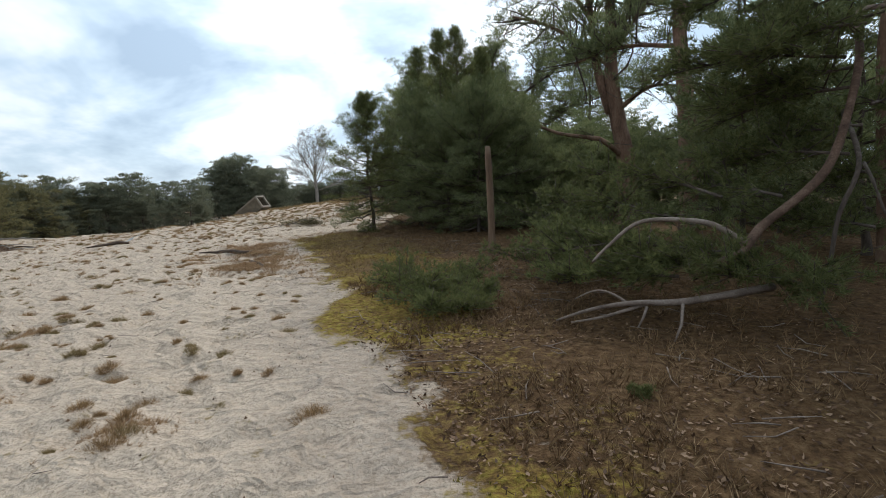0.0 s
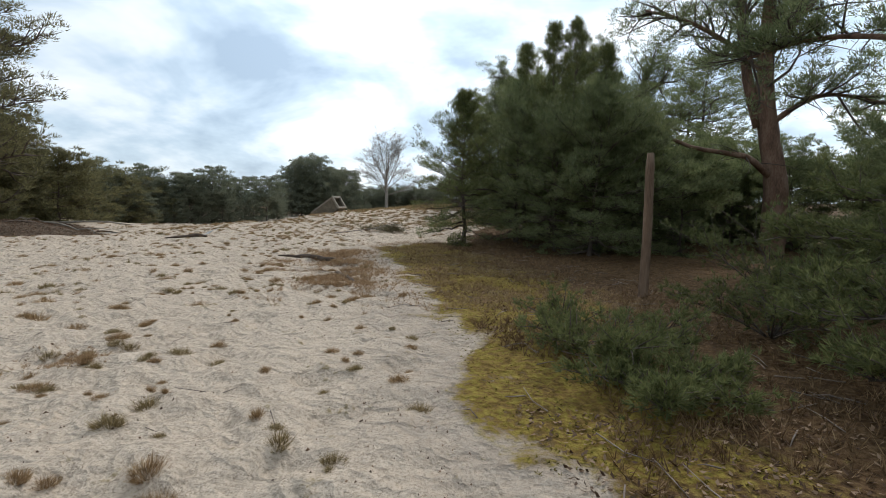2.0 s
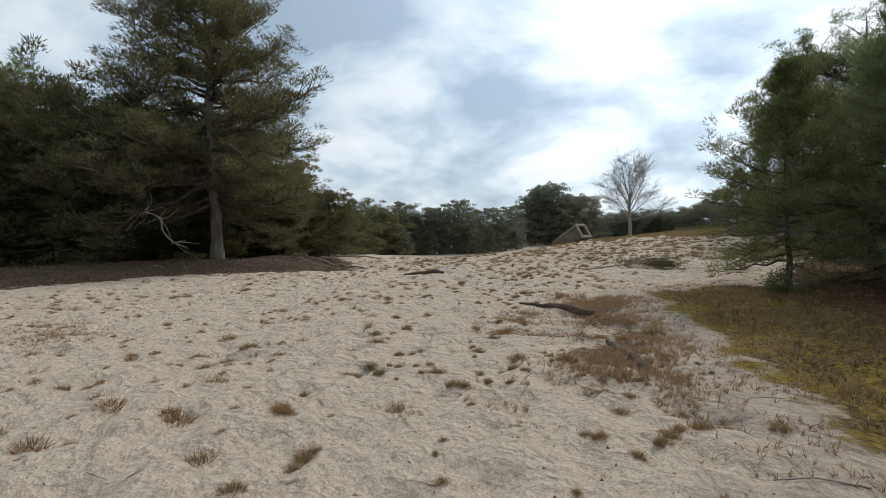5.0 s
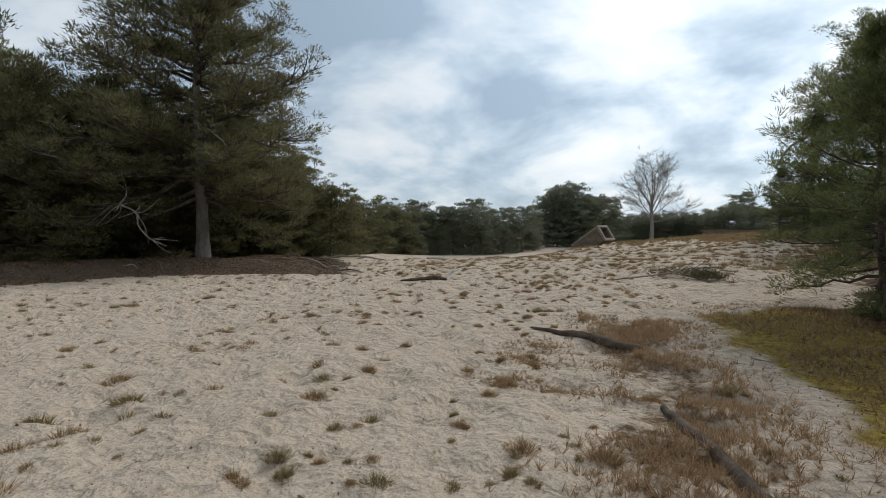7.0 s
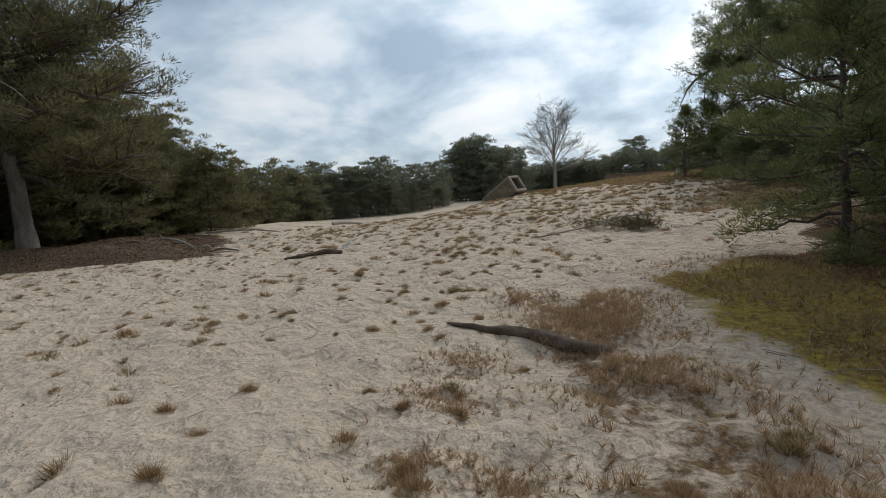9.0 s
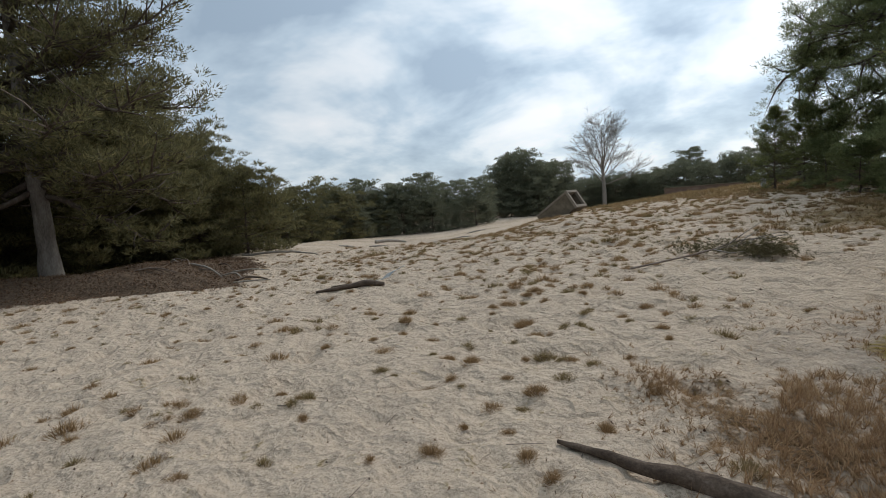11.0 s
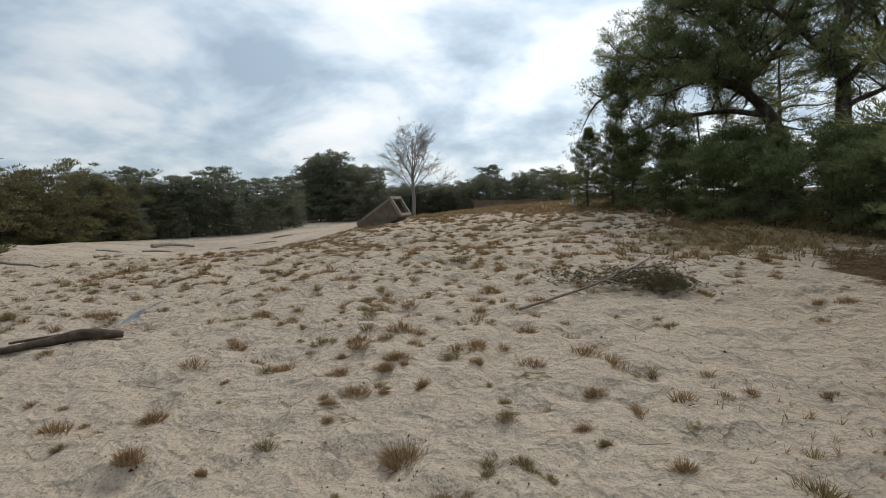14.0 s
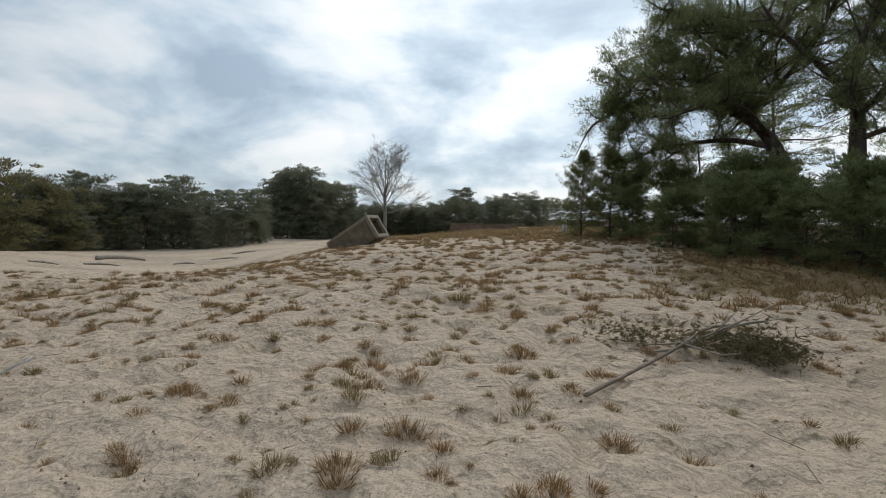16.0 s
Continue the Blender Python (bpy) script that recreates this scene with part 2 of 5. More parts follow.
    wob.inputs["Scale"].default_value, wob.inputs["Detail"].default_value = 3.2, 3.0
    l.new(co.outputs["Object"], wob.inputs["Vector"])
    l.new(co.outputs["Object"], warp.inputs[6])
    l.new(wob.outputs["Color"], warp.inputs[7])

    def cups(scale):
        v = n.new("ShaderNodeTexVoronoi")
        v.feature = "F1"
        v.inputs["Scale"].default_value = scale
        l.new(warp.outputs[2], v.inputs["Vector"])
        return v.outputs["Distance"]

    rough = math_node("ADD", math_node("MULTIPLY", small, 0.85), math_node("MULTIPLY", grain, 0.20))
    dents = math_node("ADD", math_node("MULTIPLY", cups(4.2), 1.2), math_node("MULTIPLY", cups(9.5), 0.85))
    dents = math_node("MULTIPLY", dents, math_node("MULTIPLY", mid, 1.6))
    l.new(math_node("ADD", rough, dents), bp.inputs["Height"])
    l.new(bp.outputs[0], b.inputs["Normal"])
    return m


GROUND = ground_material()


# ---- building blocks ----
def mesh_of(name, verts, faces, mat, smooth=False):
    """A mesh from vertex rows and arrays of triangles or quads."""
    verts = np.asarray(verts, np.float32)
    faces = [np.asarray(f, np.int32) for f in (faces if isinstance(faces, list) else [faces]) if len(f)]
    me = bpy.data.meshes.new(name)
    me.vertices.add(len(verts))
    me.vertices.foreach_set("co", verts.ravel())
    loops = np.concatenate([f.ravel() for f in faces])
    sizes = np.concatenate([np.full(len(f), f.shape[1], np.int32) for f in faces])
    me.loops.add(len(loops))
    me.loops.foreach_set("vertex_index", loops)
    me.polygons.add(len(sizes))
    me.polygons.foreach_set("loop_start", np.concatenate([[0], np.cumsum(sizes)[:-1]]).astype(np.int32))
    me.update(calc_edges=True)
    if smooth:
        me.polygons.foreach_set("use_smooth", np.ones(len(sizes), bool))
    me.materials.append(mat)
    return me


def part(name, me, parent, label=""):
    ob = new(name, me)
    ob.parent = parent
    return tagged(ob, label)


def from_bm(name, bm, mat):
    me = bpy.data.meshes.new(name)
    bm.to_mesh(me)
    bm.free()
    me.materials.append(mat)
    return me


def smoothstep(a, b, x):
    t = np.clip((x - a) / (b - a), 0, 1)
    return t * t * (3 - 2 * t)


_table = np.random.RandomState(7).rand(256, 256)


def vnoise(x, y, size, shift=0):
    """Smooth value noise with cells of that size."""
    x, y = np.asarray(x, float) / size + shift * 17.3, np.asarray(y, float) / size + shift * 5.7
    i, j = np.floor(x).astype(int), np.floor(y).astype(int)
    u, v = x - i, y - j
    u, v = u * u * (3 - 2 * u), v * v * (3 - 2 * v)
    i0, j0, i1, j1 = i % 256, j % 256, (i + 1) % 256, (j + 1) % 256
    return (_table[i0, j0] * (1 - u) + _table[i1, j0] * u) * (1 - v) + (_table[i0, j1] * (1 - u) + _table[i1, j1] * u) * v


class Sticks:
    """Collects tapered tubes, to be one mesh."""

    def __init__(self):
        self.v, self.f, self.count = [], [], 0

    def tube(self, pts, radii, sides=6, rough=0.0, rng=None):
        pts = np.asarray(pts, float)
        radii = np.broadcast_to(np.asarray(radii, float), (len(pts),)).copy()
        t = np.gradient(pts, axis=0)
        t /= np.linalg.norm(t, axis=1)[:, None] + 1e-9
        up = np.where(np.abs(t[:, 2:3]) > 0.9, [[1.0, 0, 0]], [[0, 0, 1.0]])
        a = np.cross(t, up)
        a /= np.linalg.norm(a, axis=1)[:, None] + 1e-9
        for k in range(1, len(a)):
            if a[k] @ a[k - 1] < 0:
                a[k] = -a[k]
        b = np.cross(t, a)
        ang = np.arange(sides) * 2 * math.pi / sides
        r = radii[:, None, None]
        if rough and rng is not None:
            r = r * (1 + rough * rng.uniform(-1, 1, (len(pts), sides, 1)))
        ring = pts[:, None] + r * (np.cos(ang)[None, :, None] * a[:, None] + np.sin(ang)[None, :, None] * b[:, None])
        n, base = len(pts), self.count
        self.v.append(ring.reshape(-1, 3))
        i, j = np.meshgrid(np.arange(n - 1), np.arange(sides), indexing="ij")
        j2 = (j + 1) % sides
        self.f.append((base + np.stack([i * sides + j, i * sides + j2, (i + 1) * sides + j2, (i + 1) * sides + j], -1)).reshape(-1, 4))
        self.v.append(pts[[0, -1]])
        c0, c1 = base + n * sides, base + n * sides + 1
        s = np.arange(sides)
        self.f.append(np.stack([c0 + 0 * s, base + (s + 1) % sides, base + s], -1))
        top = base + (n - 1) * sides
        self.f.append(np.stack([c1 + 0 * s, top + s, top + (s + 1) % sides], -1))
        self.count += n * sides + 2

    def mesh(self, name, mat):
        return mesh_of(name, np.concatenate(self.v), [*self.f], mat, True)


def curve(pts, n):
    """A smooth line through the points, n samples."""
    pts = np.asarray(pts, float)
    k = len(pts)
    u = np.linspace(0, k - 1, n)
    i = np.clip(u.astype(int), 0, k - 2)
    f = (u - i)[:, None]
    p0, p1, p2, p3 = pts[np.clip(i - 1, 0, k - 1)], pts[i], pts[i + 1], pts[np.clip(i + 2, 0, k - 1)]
    return 0.5 * (2 * p1 + (p2 - p0) * f + (2 * p0 - 5 * p1 + 4 * p2 - p3) * f ** 2 + (3 * p1 - p0 - 3 * p2 + p3) * f ** 3)


def blades(centres, axes, size, width, count, rng, spread=0.9, curl=0.0):
    """Triangles that radiate from the centres round the axes: needle tufts, grass."""
    m = len(centres)
    c = np.repeat(centres, count, 0)
    d = np.repeat(axes, count, 0) + rng.normal(0, spread, (m * count, 3))
    d /= np.linalg.norm(d, axis=1)[:, None] + 1e-9
    side = np.cross(d, rng.normal(0, 1, d.shape))
    side /= np.linalg.norm(side, axis=1)[:, None] + 1e-9
    ln = (size if np.isscalar(size) else np.repeat(size, count))[..., None] if not np.isscalar(size) else size
    ln = ln * rng.uniform(0.6, 1.1, (m * count, 1))
    w = width * rng.uniform(0.7, 1.3, (m * count, 1))
    tip = c + d * ln
    if curl:
        tip[:, 2] -= curl * ln[:, 0] * rng.uniform(0, 1, m * count)
    v = np.stack([c - side * w / 2, c + side * w / 2, tip], 1).reshape(-1, 3)
    return v, np.arange(len(v)).reshape(-1, 3)


def pads(centres, axes, radius, flat, size, width, per, rng):
    """Rounded pads of needles: blades that point outwards and up from the upper side of flattened puffs."""
    m = len(centres)
    n = m * per
    o = rng.normal(0, 1, (n, 3))
    o /= np.linalg.norm(o, axis=1)[:, None] + 1e-9
    o[:, 2] = np.abs(o[:, 2]) * np.where(rng.uniform(0, 1, n) < 0.3, -0.6, 1.0)
    r = np.repeat(radius * rng.uniform(0.65, 1.3, m), per) * rng.uniform(0.08, 1, n) ** 0.5
    d = o * np.array([1, 1, 0.7]) + np.array([0, 0, 0.4]) + np.repeat(axes, per, 0) * 0.4 + rng.normal(0, 0.3, (n, 3))
    d /= np.linalg.norm(d, axis=1)[:, None] + 1e-9
    c = np.repeat(centres, per, 0) + o * r[:, None] * np.array([1, 1, flat])
    side = np.cross(d, rng.normal(0, 1, d.shape))
    side /= np.linalg.norm(side, axis=1)[:, None] + 1e-9
    w = width * rng.uniform(0.7, 1.3, (n, 1))
    v = np.stack([c - side * w / 2, c + side * w / 2, c + d * size * rng.uniform(0.6, 1.2, (n, 1))], 1).reshape(-1, 3)
    return v, np.arange(len(v)).reshape(-1, 3)


# ---- the lie of the land ----
def macro(x, y):
    x, y = np.asarray(x, float), np.asarray(y, float)
    g = np.exp(-(((x + 4) / 11) ** 2 + ((y - 40) / 16) ** 2))
    z = 1.08 * np.maximum(g - 0.09, 0)
    d = np.hypot(x + 5, y - 8)
    # the sand falls away beyond the dune's far flank, between the dune and the bank
    az = np.degrees(np.arctan2(-x - 8, np.maximum(y - 15, 0.01)))
    hollow = 2.5 * smoothstep(12, 42, np.hypot(x + 7, y - 13)) * smoothstep(12, 30, az) * smoothstep(60, 32, az)
    z = z - np.maximum(2.3 * smoothstep(28, 73, d) * np.clip((-x - 4) / 20, 0, 1), hollow)
    bank = smoothstep(0.0, 3.0, left_edge(y) - x) * (1 - 0.8 * smoothstep(4, 9, left_edge(y) - x)) * smoothstep(24, 19, y)
    z = z + 0.42 * bank + 0.13 * np.exp(-(((x + 11.9) / 2.2) ** 2 + ((y - 31.6) / 1.6) ** 2))
    z = z + (vnoise(x, y, 3.1, 1) - 0.5) * 0.10 + (vnoise(x, y, 9.0, 2) - 0.5) * 0.12 * smoothstep(8, 20, d)
    return z


def left_edge(y):
    return np.interp(y, [0, 13, 15, 16.5, 17.5, 18.3, 19.2, 22, 24, 27], [-22, -21, -20.3, -19.3, -16.8, -15.8, -17, -19.5, -23, -40])


def right_edge(y):
    return np.interp(y, [-2, 0, 2.6, 3.6, 5.1, 6.7, 7.6, 8.4, 9.5, 10.3, 12.3, 13.8, 16.3, 17.6, 18.4, 22, 25, 28, 33, 40],
                     [1.5, 0.9, -0.05, -0.5, -1.15, -1.55, -1.9, -2.1, -2.45, -2.65, -3.3, -4.0, -4.9, -4.2, -2.6, -2.6, -1.6, -0.6, 1.2, 5])


def sandy(x, y):
    """1 on open sand, 0 in the woods."""
    return smoothstep(0.15, 0.9, right_edge(y) - x) * smoothstep(-0.3, 0.8, x - left_edge(y))


def height(x, y):
    x, y = np.asarray(x, float), np.asarray(y, float)
    near = smoothstep(60, 35, np.hypot(x + 5, y - 15))
    r = np.abs(vnoise(x, y, 0.42, 3) - 0.5) * 2
    trod = 0.45 + 0.55 * sandy(x, y)
    dents = -0.055 * smoothstep(0.54, 0.80, vnoise(x, y, 0.34, 4)) - 0.045 * smoothstep(0.54, 0.78, vnoise(x, y, 0.21, 5))
    ripples = 0.045 * (0.5 - r) + 0.05 * (vnoise(x, y, 0.9, 6) - 0.5) + 0.030 * (vnoise(x, y, 0.15, 8) - 0.5)
    dents, ripples = dents * trod, ripples * trod
    mounds = 0.10 * smoothstep(20, 25, y) * (vnoise(x * 1.3, y, 1.5, 7) - 0.5) * 2
    return macro(x, y) + near * (dents + ripples + mounds)


def axis(lo, hi, step, far_lo, far_hi, grow=1.16):
    a = list(np.arange(lo, hi, step))
    s, v = step, lo
    left = []
    while v > far_lo:
        s *= grow
        v -= s
        left.append(v)
    s, v = step, a[-1]
    right = []
    while v < far_hi:
        s *= grow
        v += s
        right.append(v)
    return np.array(left[::-1] + a + right)


def build_ground():
    xs, ys = axis(-18, 2.6, 0.066, -2500, 2500), axis(0.6, 30, 0.066, -2500, 2500)
    X, Y = np.meshgrid(xs, ys)
    Z = height(X, Y)
    nx, ny = len(xs), len(ys)
    i = np.arange(nx * ny).reshape(ny, nx)
    quads = np.stack([i[:-1, :-1], i[:-1, 1:], i[1:, 1:], i[1:, :-1]], -1).reshape(-1, 4)
    me = mesh_of("ground", np.stack([X, Y, Z], -1).reshape(-1, 3), quads, GROUND, True)
    x, y = X.ravel(), Y.ravel()
    inside = x - right_edge(y) + (vnoise(x, y, 0.9, 13) - 0.42) * 0.55 + (vnoise(x, y, 0.33, 14) - 0.5) * 0.4   # metres into the wood's edge
    woods = smoothstep(-0.2, 0.5, inside)
    width = np.interp(y, [0, 3, 5, 8, 11, 16, 18], [0.9, 1.3, 1.5, 2.0, 2.9, 2.6, 0.3])
    moss = smoothstep(-0.25, 0.25, inside) * smoothstep(width + 0.5, width - 0.5, inside) * smoothstep(18.5, 16.5, y) * smoothstep(-1, 1, y)
    moss *= np.interp(y, [0, 6, 8], [0.18, 0.30, 0.52]) + 0.55 * smoothstep(0.3, 0.7, vnoise(x, y, 1.1, 9)) + 0.35 * (vnoise(x, y, 0.35, 12) - 0.3)
    log_band = smoothstep(0.8, 0.2, np.abs(x - np.interp(y, [9, 12, 13.5, 15.2], [-4.0, -4.6, -5.3, -5.8])) / np.interp(y, [9, 13, 15], [0.8, 0.9, 1.4])) * smoothstep(8.8, 9.8, y) * smoothstep(15.8, 14.6, y)
    gold = smoothstep(30, 36, y + 0.35 * (x + 3)) * smoothstep(-20, -10, x) * smoothstep(70, 55, y)
    strip = smoothstep(-4.2, -1.6, inside) * smoothstep(22, 26, y) * smoothstep(60, 45, y)
    gold = np.maximum(gold, strip) * 0.9
    heath = smoothstep(-0.2, 0.4, left_edge(y) - x) * smoothstep(27, 24, y) * smoothstep(-70, -45, x)
    q = left_edge(y) - x
    heath = heath * (1 - 0.9 * smoothstep(6.3, 6.9, q) * smoothstep(9.4, 8.6, q))
    beyond = smoothstep(90, 130, np.hypot(x, y))
    grey = smoothstep(-1.8, 0.1, inside) * smoothstep(20, 17, y) * 0.75 + 0.5 * smoothstep(1.6, 0.6, np.hypot(x + 4.2, y - 13.6) / 2)
    grey = grey + 0.7 * smoothstep(0.42, 0.7, vnoise(x, y, 2.2, 15)) * smoothstep(24, 34, np.hypot(x + 8, y - 15))
    litter = np.maximum(np.maximum(woods * (1 - gold), beyond), log_band * 0.5)
    dark_sand = 0.34 * smoothstep(0.35, 0.7, vnoise(x, y, 1.4, 11)) * smoothstep(19, 25, y)
    for key, val in (("litter", litter), ("moss", moss), ("gold", np.maximum(gold, dark_sand)), ("heath", heath), ("grey", np.clip(grey, 0, 1))):
        at = me.attributes.new(key, "FLOAT", "POINT")
        at.data.foreach_set("value", val.astype(np.float32))
    return tagged(new("ground", me), "pale dune sand running into mossy brown forest floor", "ground", kind="structure")


ground = build_ground()


def on_ground(x, y, sink=0.0):
    return float(height(x, y)) - sink


# ---- pines ----
def pine_meshes(seed, tall, first, radius, girth, limbs, twigs, tufts, size, width, count, profile="cone", needles=None, bark=None, bend=0.0, lift=18.0, sides=9, limb_sides=5, top_bias=1.0, puff=0.3, flat=0.5, dead=0):
    """Trunk, limbs and crown of a pine. first: height of the lowest limb; radius: of the crown; puff: radius of a needle pad."""
    rng = np.random.RandomState(seed)
    n = 14
    u = np.linspace(0, 1, n)
    ph = rng.uniform(0, 6.28, 2)
    tx = bend * tall * (np.sin(u * 2.6 + ph[0]) - math.sin(ph[0])) * 0.35 + np.cumsum(rng.normal(0, 0.006 * tall, n)) * (u > 0.1)
    ty = bend * tall * (np.sin(u * 2.2 + ph[1]) - math.sin(ph[1])) * 0.35 + np.cumsum(rng.normal(0, 0.006 * tall, n)) * (u > 0.1)
    if profile == "column":
        tx, ty = tx * 0.35, ty * 0.35
    line = np.stack([tx, ty, u * tall * 1.0 - 0.15], 1)
    rad = girth * (1 - 0.92 * u ** 0.9)
    rad[0] *= 1.35
    trunk = Sticks()
    trunk.tube(curve(line, n * 3), np.interp(np.linspace(0, 1, n * 3), u, rad), sides, 0.07, rng)
    wood = Sticks()
    cs, ds = [], []
    az = rng.uniform(0, 6.28)
    for k in range(limbs):
        f = (k + rng.uniform(0.1, 0.9)) / limbs
        t = first / tall + (0.985 - first / tall) * f ** top_bias
        g = (t - first / tall) / (1 - first / tall)
        if profile == "cone":
            reach = radius * (1.04 - g) ** 0.75 * (0.55 + 0.45 * min(1, g * 5 + 0.35))
        elif profile == "column":
            reach = radius * min(1.0, 0.75 + g * 2) * (1 - g ** 1.8) ** 0.72 + 0.2
        elif profile == "dome":
            reach = radius * math.sqrt(max(0.05, 1 - (2 * g - 0.75) ** 2 / 1.7))
        else:
            reach = radius * (0.55 + 0.45 * math.sin(math.pi * min(1, 0.25 + g * 0.85)))
        reach *= rng.uniform(0.62, 1.15)
        az += 2.4 + rng.normal(0, 0.45)
        start = np.array([np.interp(t, u, line[:, 0]), np.interp(t, u, line[:, 1]), np.interp(t, u, line[:, 2])])
        el = radians(lift * (g * 2.2 - 0.5) + rng.normal(0, 9))
        s = np.linspace(0, 1, 7)[:, None]
        out = np.array([math.cos(az), math.sin(az), 0])
        sidew = np.array([-math.sin(az), math.cos(az), 0])
        zz = math.sin(el) * s - 0.22 * s ** 1.6 * (1 - g) + 0.16 * s ** 3 + rng.normal(0, 0.025, (7, 1)) * (s > 0)
        pts = start + reach * (out * s * math.cos(el) + sidew * (np.cumsum(rng.normal(0, 0.035, (7, 1)), 0)) * (s > 0)) + reach * zz * np.array([0, 0, 1.0])
        r0 = max(0.012, min(np.interp(t, u, rad) * 0.55, 0.028 * reach + 0.006)) * (0.4 if k < dead * 2 and k % 2 == 0 else 1)
        wood.tube(pts, r0 * (1.02 - 0.85 * s[:, 0]), limb_sides)
        if k < dead * 2 and k % 2 == 0:
            for q in range(20):
                i = rng.randint(1, 6)
                e = pts[i] + (out * rng.uniform(0.1, 0.6) + sidew * rng.uniform(-0.7, 0.7) + np.array([0, 0, rng.uniform(-0.35, 0.3)])) * reach * 0.3
                wood.tube(np.stack([pts[i], (pts[i] + e) / 2 + rng.normal(0, 0.03, 3), e]), [0.008, 0.006, 0.003], 3)
            continue
        m = max(3, int(twigs * (0.45 + 0.55 * reach / radius)))
        for q in range(m):
            sp = 0.12 + 0.88 * (q + rng.uniform(0, 1)) / m
            i = min(int(sp * 6), 5)
            p0 = pts[i] + (pts[i + 1] - pts[i]) * (sp * 6 - i)
            fw = pts[i + 1] - pts[i]
            fw = fw / (np.linalg.norm(fw) + 1e-9)
            sgn = 1 if q % 2 else -1
            dr = fw * rng.uniform(0.35, 0.9) + sidew * sgn * rng.uniform(0.2, 1.0) + np.array([0, 0, rng.uniform(-0.15, 0.6)])
            dr /= np.linalg.norm(dr)
            ln = reach * rng.uniform(0.16, 0.36) * (1.15 - 0.45 * sp) + puff * 0.4
            p1 = p0 + dr * ln + np.array([0, 0, rng.uniform(-0.02, 0.10) * ln])
            if puff < 0.5:
                wood.tube(np.stack([p0, (p0 + p1) / 2 + rng.normal(0, 0.04 * ln, 3), p1]), [r0 * 0.30 + 0.002, r0 * 0.2 + 0.002, 0.003], 3)
            a = (1 - 0.55 * np.arange(tufts) / max(1, tufts - 1) * rng.uniform(0.7, 1.2, tufts))[:, None]
            cs.append(p0 + (p1 - p0) * a + rng.normal(0, puff * 0.3, (tufts, 3)))
            ds.append(np.tile(dr, (tufts, 1)))
    a = np.linspace(0, 1, 5)[:, None]
    cs.append(line[-1] - np.array([0, 0, puff * 3]) * a + rng.normal(0, puff * 0.15, (5, 3)))
    ds.append(np.tile([0, 0, 1.0], (5, 1)))
    c, d = np.concatenate(cs), np.concatenate(ds)
    d /= np.linalg.norm(d, axis=1)[:, None]
    v, fc = pads(c, d, puff, flat, size, width, count, rng)
    bark = bark or BARK
    return trunk.mesh("trunk", bark), wood.mesh("branchwood", BARK if bark == BARK_GREY else bark), mesh_of("crown", v, fc, needles or NEEDLES)


def plant(meshes, x, y, turn=0.0, scale=1.0, label="", category="tree", group="", name="pine_tree", sink=0.05):
    ob = new(name)
    for key, me in zip(("trunk", "branchwood", "crown"), meshes):
        part(key, me, ob)
    ob.matrix_basis = Matrix.Translation((x, y, on_ground(x, y, sink))) @ Matrix.Rotation(radians(turn), 4, "Z") @ Matrix.Scale(scale, 4)
    return tagged(ob, label, category, group)


def copies(first, spots, lo=0.85, hi=1.15, seed=1):
    rng = random.Random(seed)
    for x, y in spots:
        s = rng.uniform(lo, hi)
        m = Matrix.Translation((x, y, on_ground(x, y, 0.08))) @ Matrix.Rotation(rng.uniform(0, 6.28), 4, "Z")
        c = copy_thing(first, m)
        c.scale = (s, s, s * rng.uniform(0.93, 1.08))


# the great pine on the bank and its neighbours
big_left = pine_meshes(11, 13.8, 2.6, 4.7, 0.27, 128, 20, 2, 0.17, 0.034, 46, "column", NEEDLES_OLIVE, BARK_GREY, 0.015, 20, puff=0.34, flat=0.6)
plant(big_left, -23.1, 17.5, 40, 1.0, "tall dense old pine with a pale trunk standing on the bank")
left_low = pine_meshes(12, 8.6, 1.0, 4.4, 0.18, 46, 12, 2, 0.22, 0.050, 48, "dome", NEEDLES_OLIVE, BARK, 0.05, 14, puff=0.42, flat=0.40)
t_left = plant(left_low, -27.6, 13.2, 10, 0.86, "dark olive pine with a spreading crown at the wood's edge", group="pines of the dark wood")
copies(t_left, [(-31.5, 16.0), (-26.8, 21.0), (-29.0, 25.0), (-33, 21), (-36, 14.5), (-30, 9), (-34, 8), (-38, 19), (-37, 25), (-32.5, 28), (-40, 10), (-43, 17), (-35, 3), (-29, 3.5), (-42, 24), (-28.6, 17.4), (-30.8, 12.4), (-33.5, 24.5), (-36, 30), (-27.5, 23)], 0.6, 0.82, 3)
copies(t_left, [(-28.8, 16.4), (-29.6, 14.2), (-30.4, 11.0), (-26.6, 15.0)], 0.78, 0.88, 4)
left_tall = pine_meshes(13, 10.8, 3.2, 3.8, 0.22, 42, 11, 2, 0.22, 0.055, 44, "dome", NEEDLES, BARK, 0.03, 16, puff=0.44, flat=0.45)
t_tall = plant(left_tall, -35.5, 12.5, 0, 0.88, "tall dark pine deep in the wood", group="tall pines of the wood")
copies(t_tall, [(-38, 13.5), (-41, 28), (-45, 12)], 0.8, 0.95, 5)
left_skirt = pine_meshes(14, 3.6, 0.1, 2.1, 0.06, 28, 9, 2, 0.18, 0.045, 42, "dome", NEEDLES_OLIVE, BARK, 0.03, 16, puff=0.30, flat=0.45)
t_skirt = plant(left_skirt, -25.6, 19.6, 0, 1.0, "dark low pine under the tall pines", group="low pines under the wood")
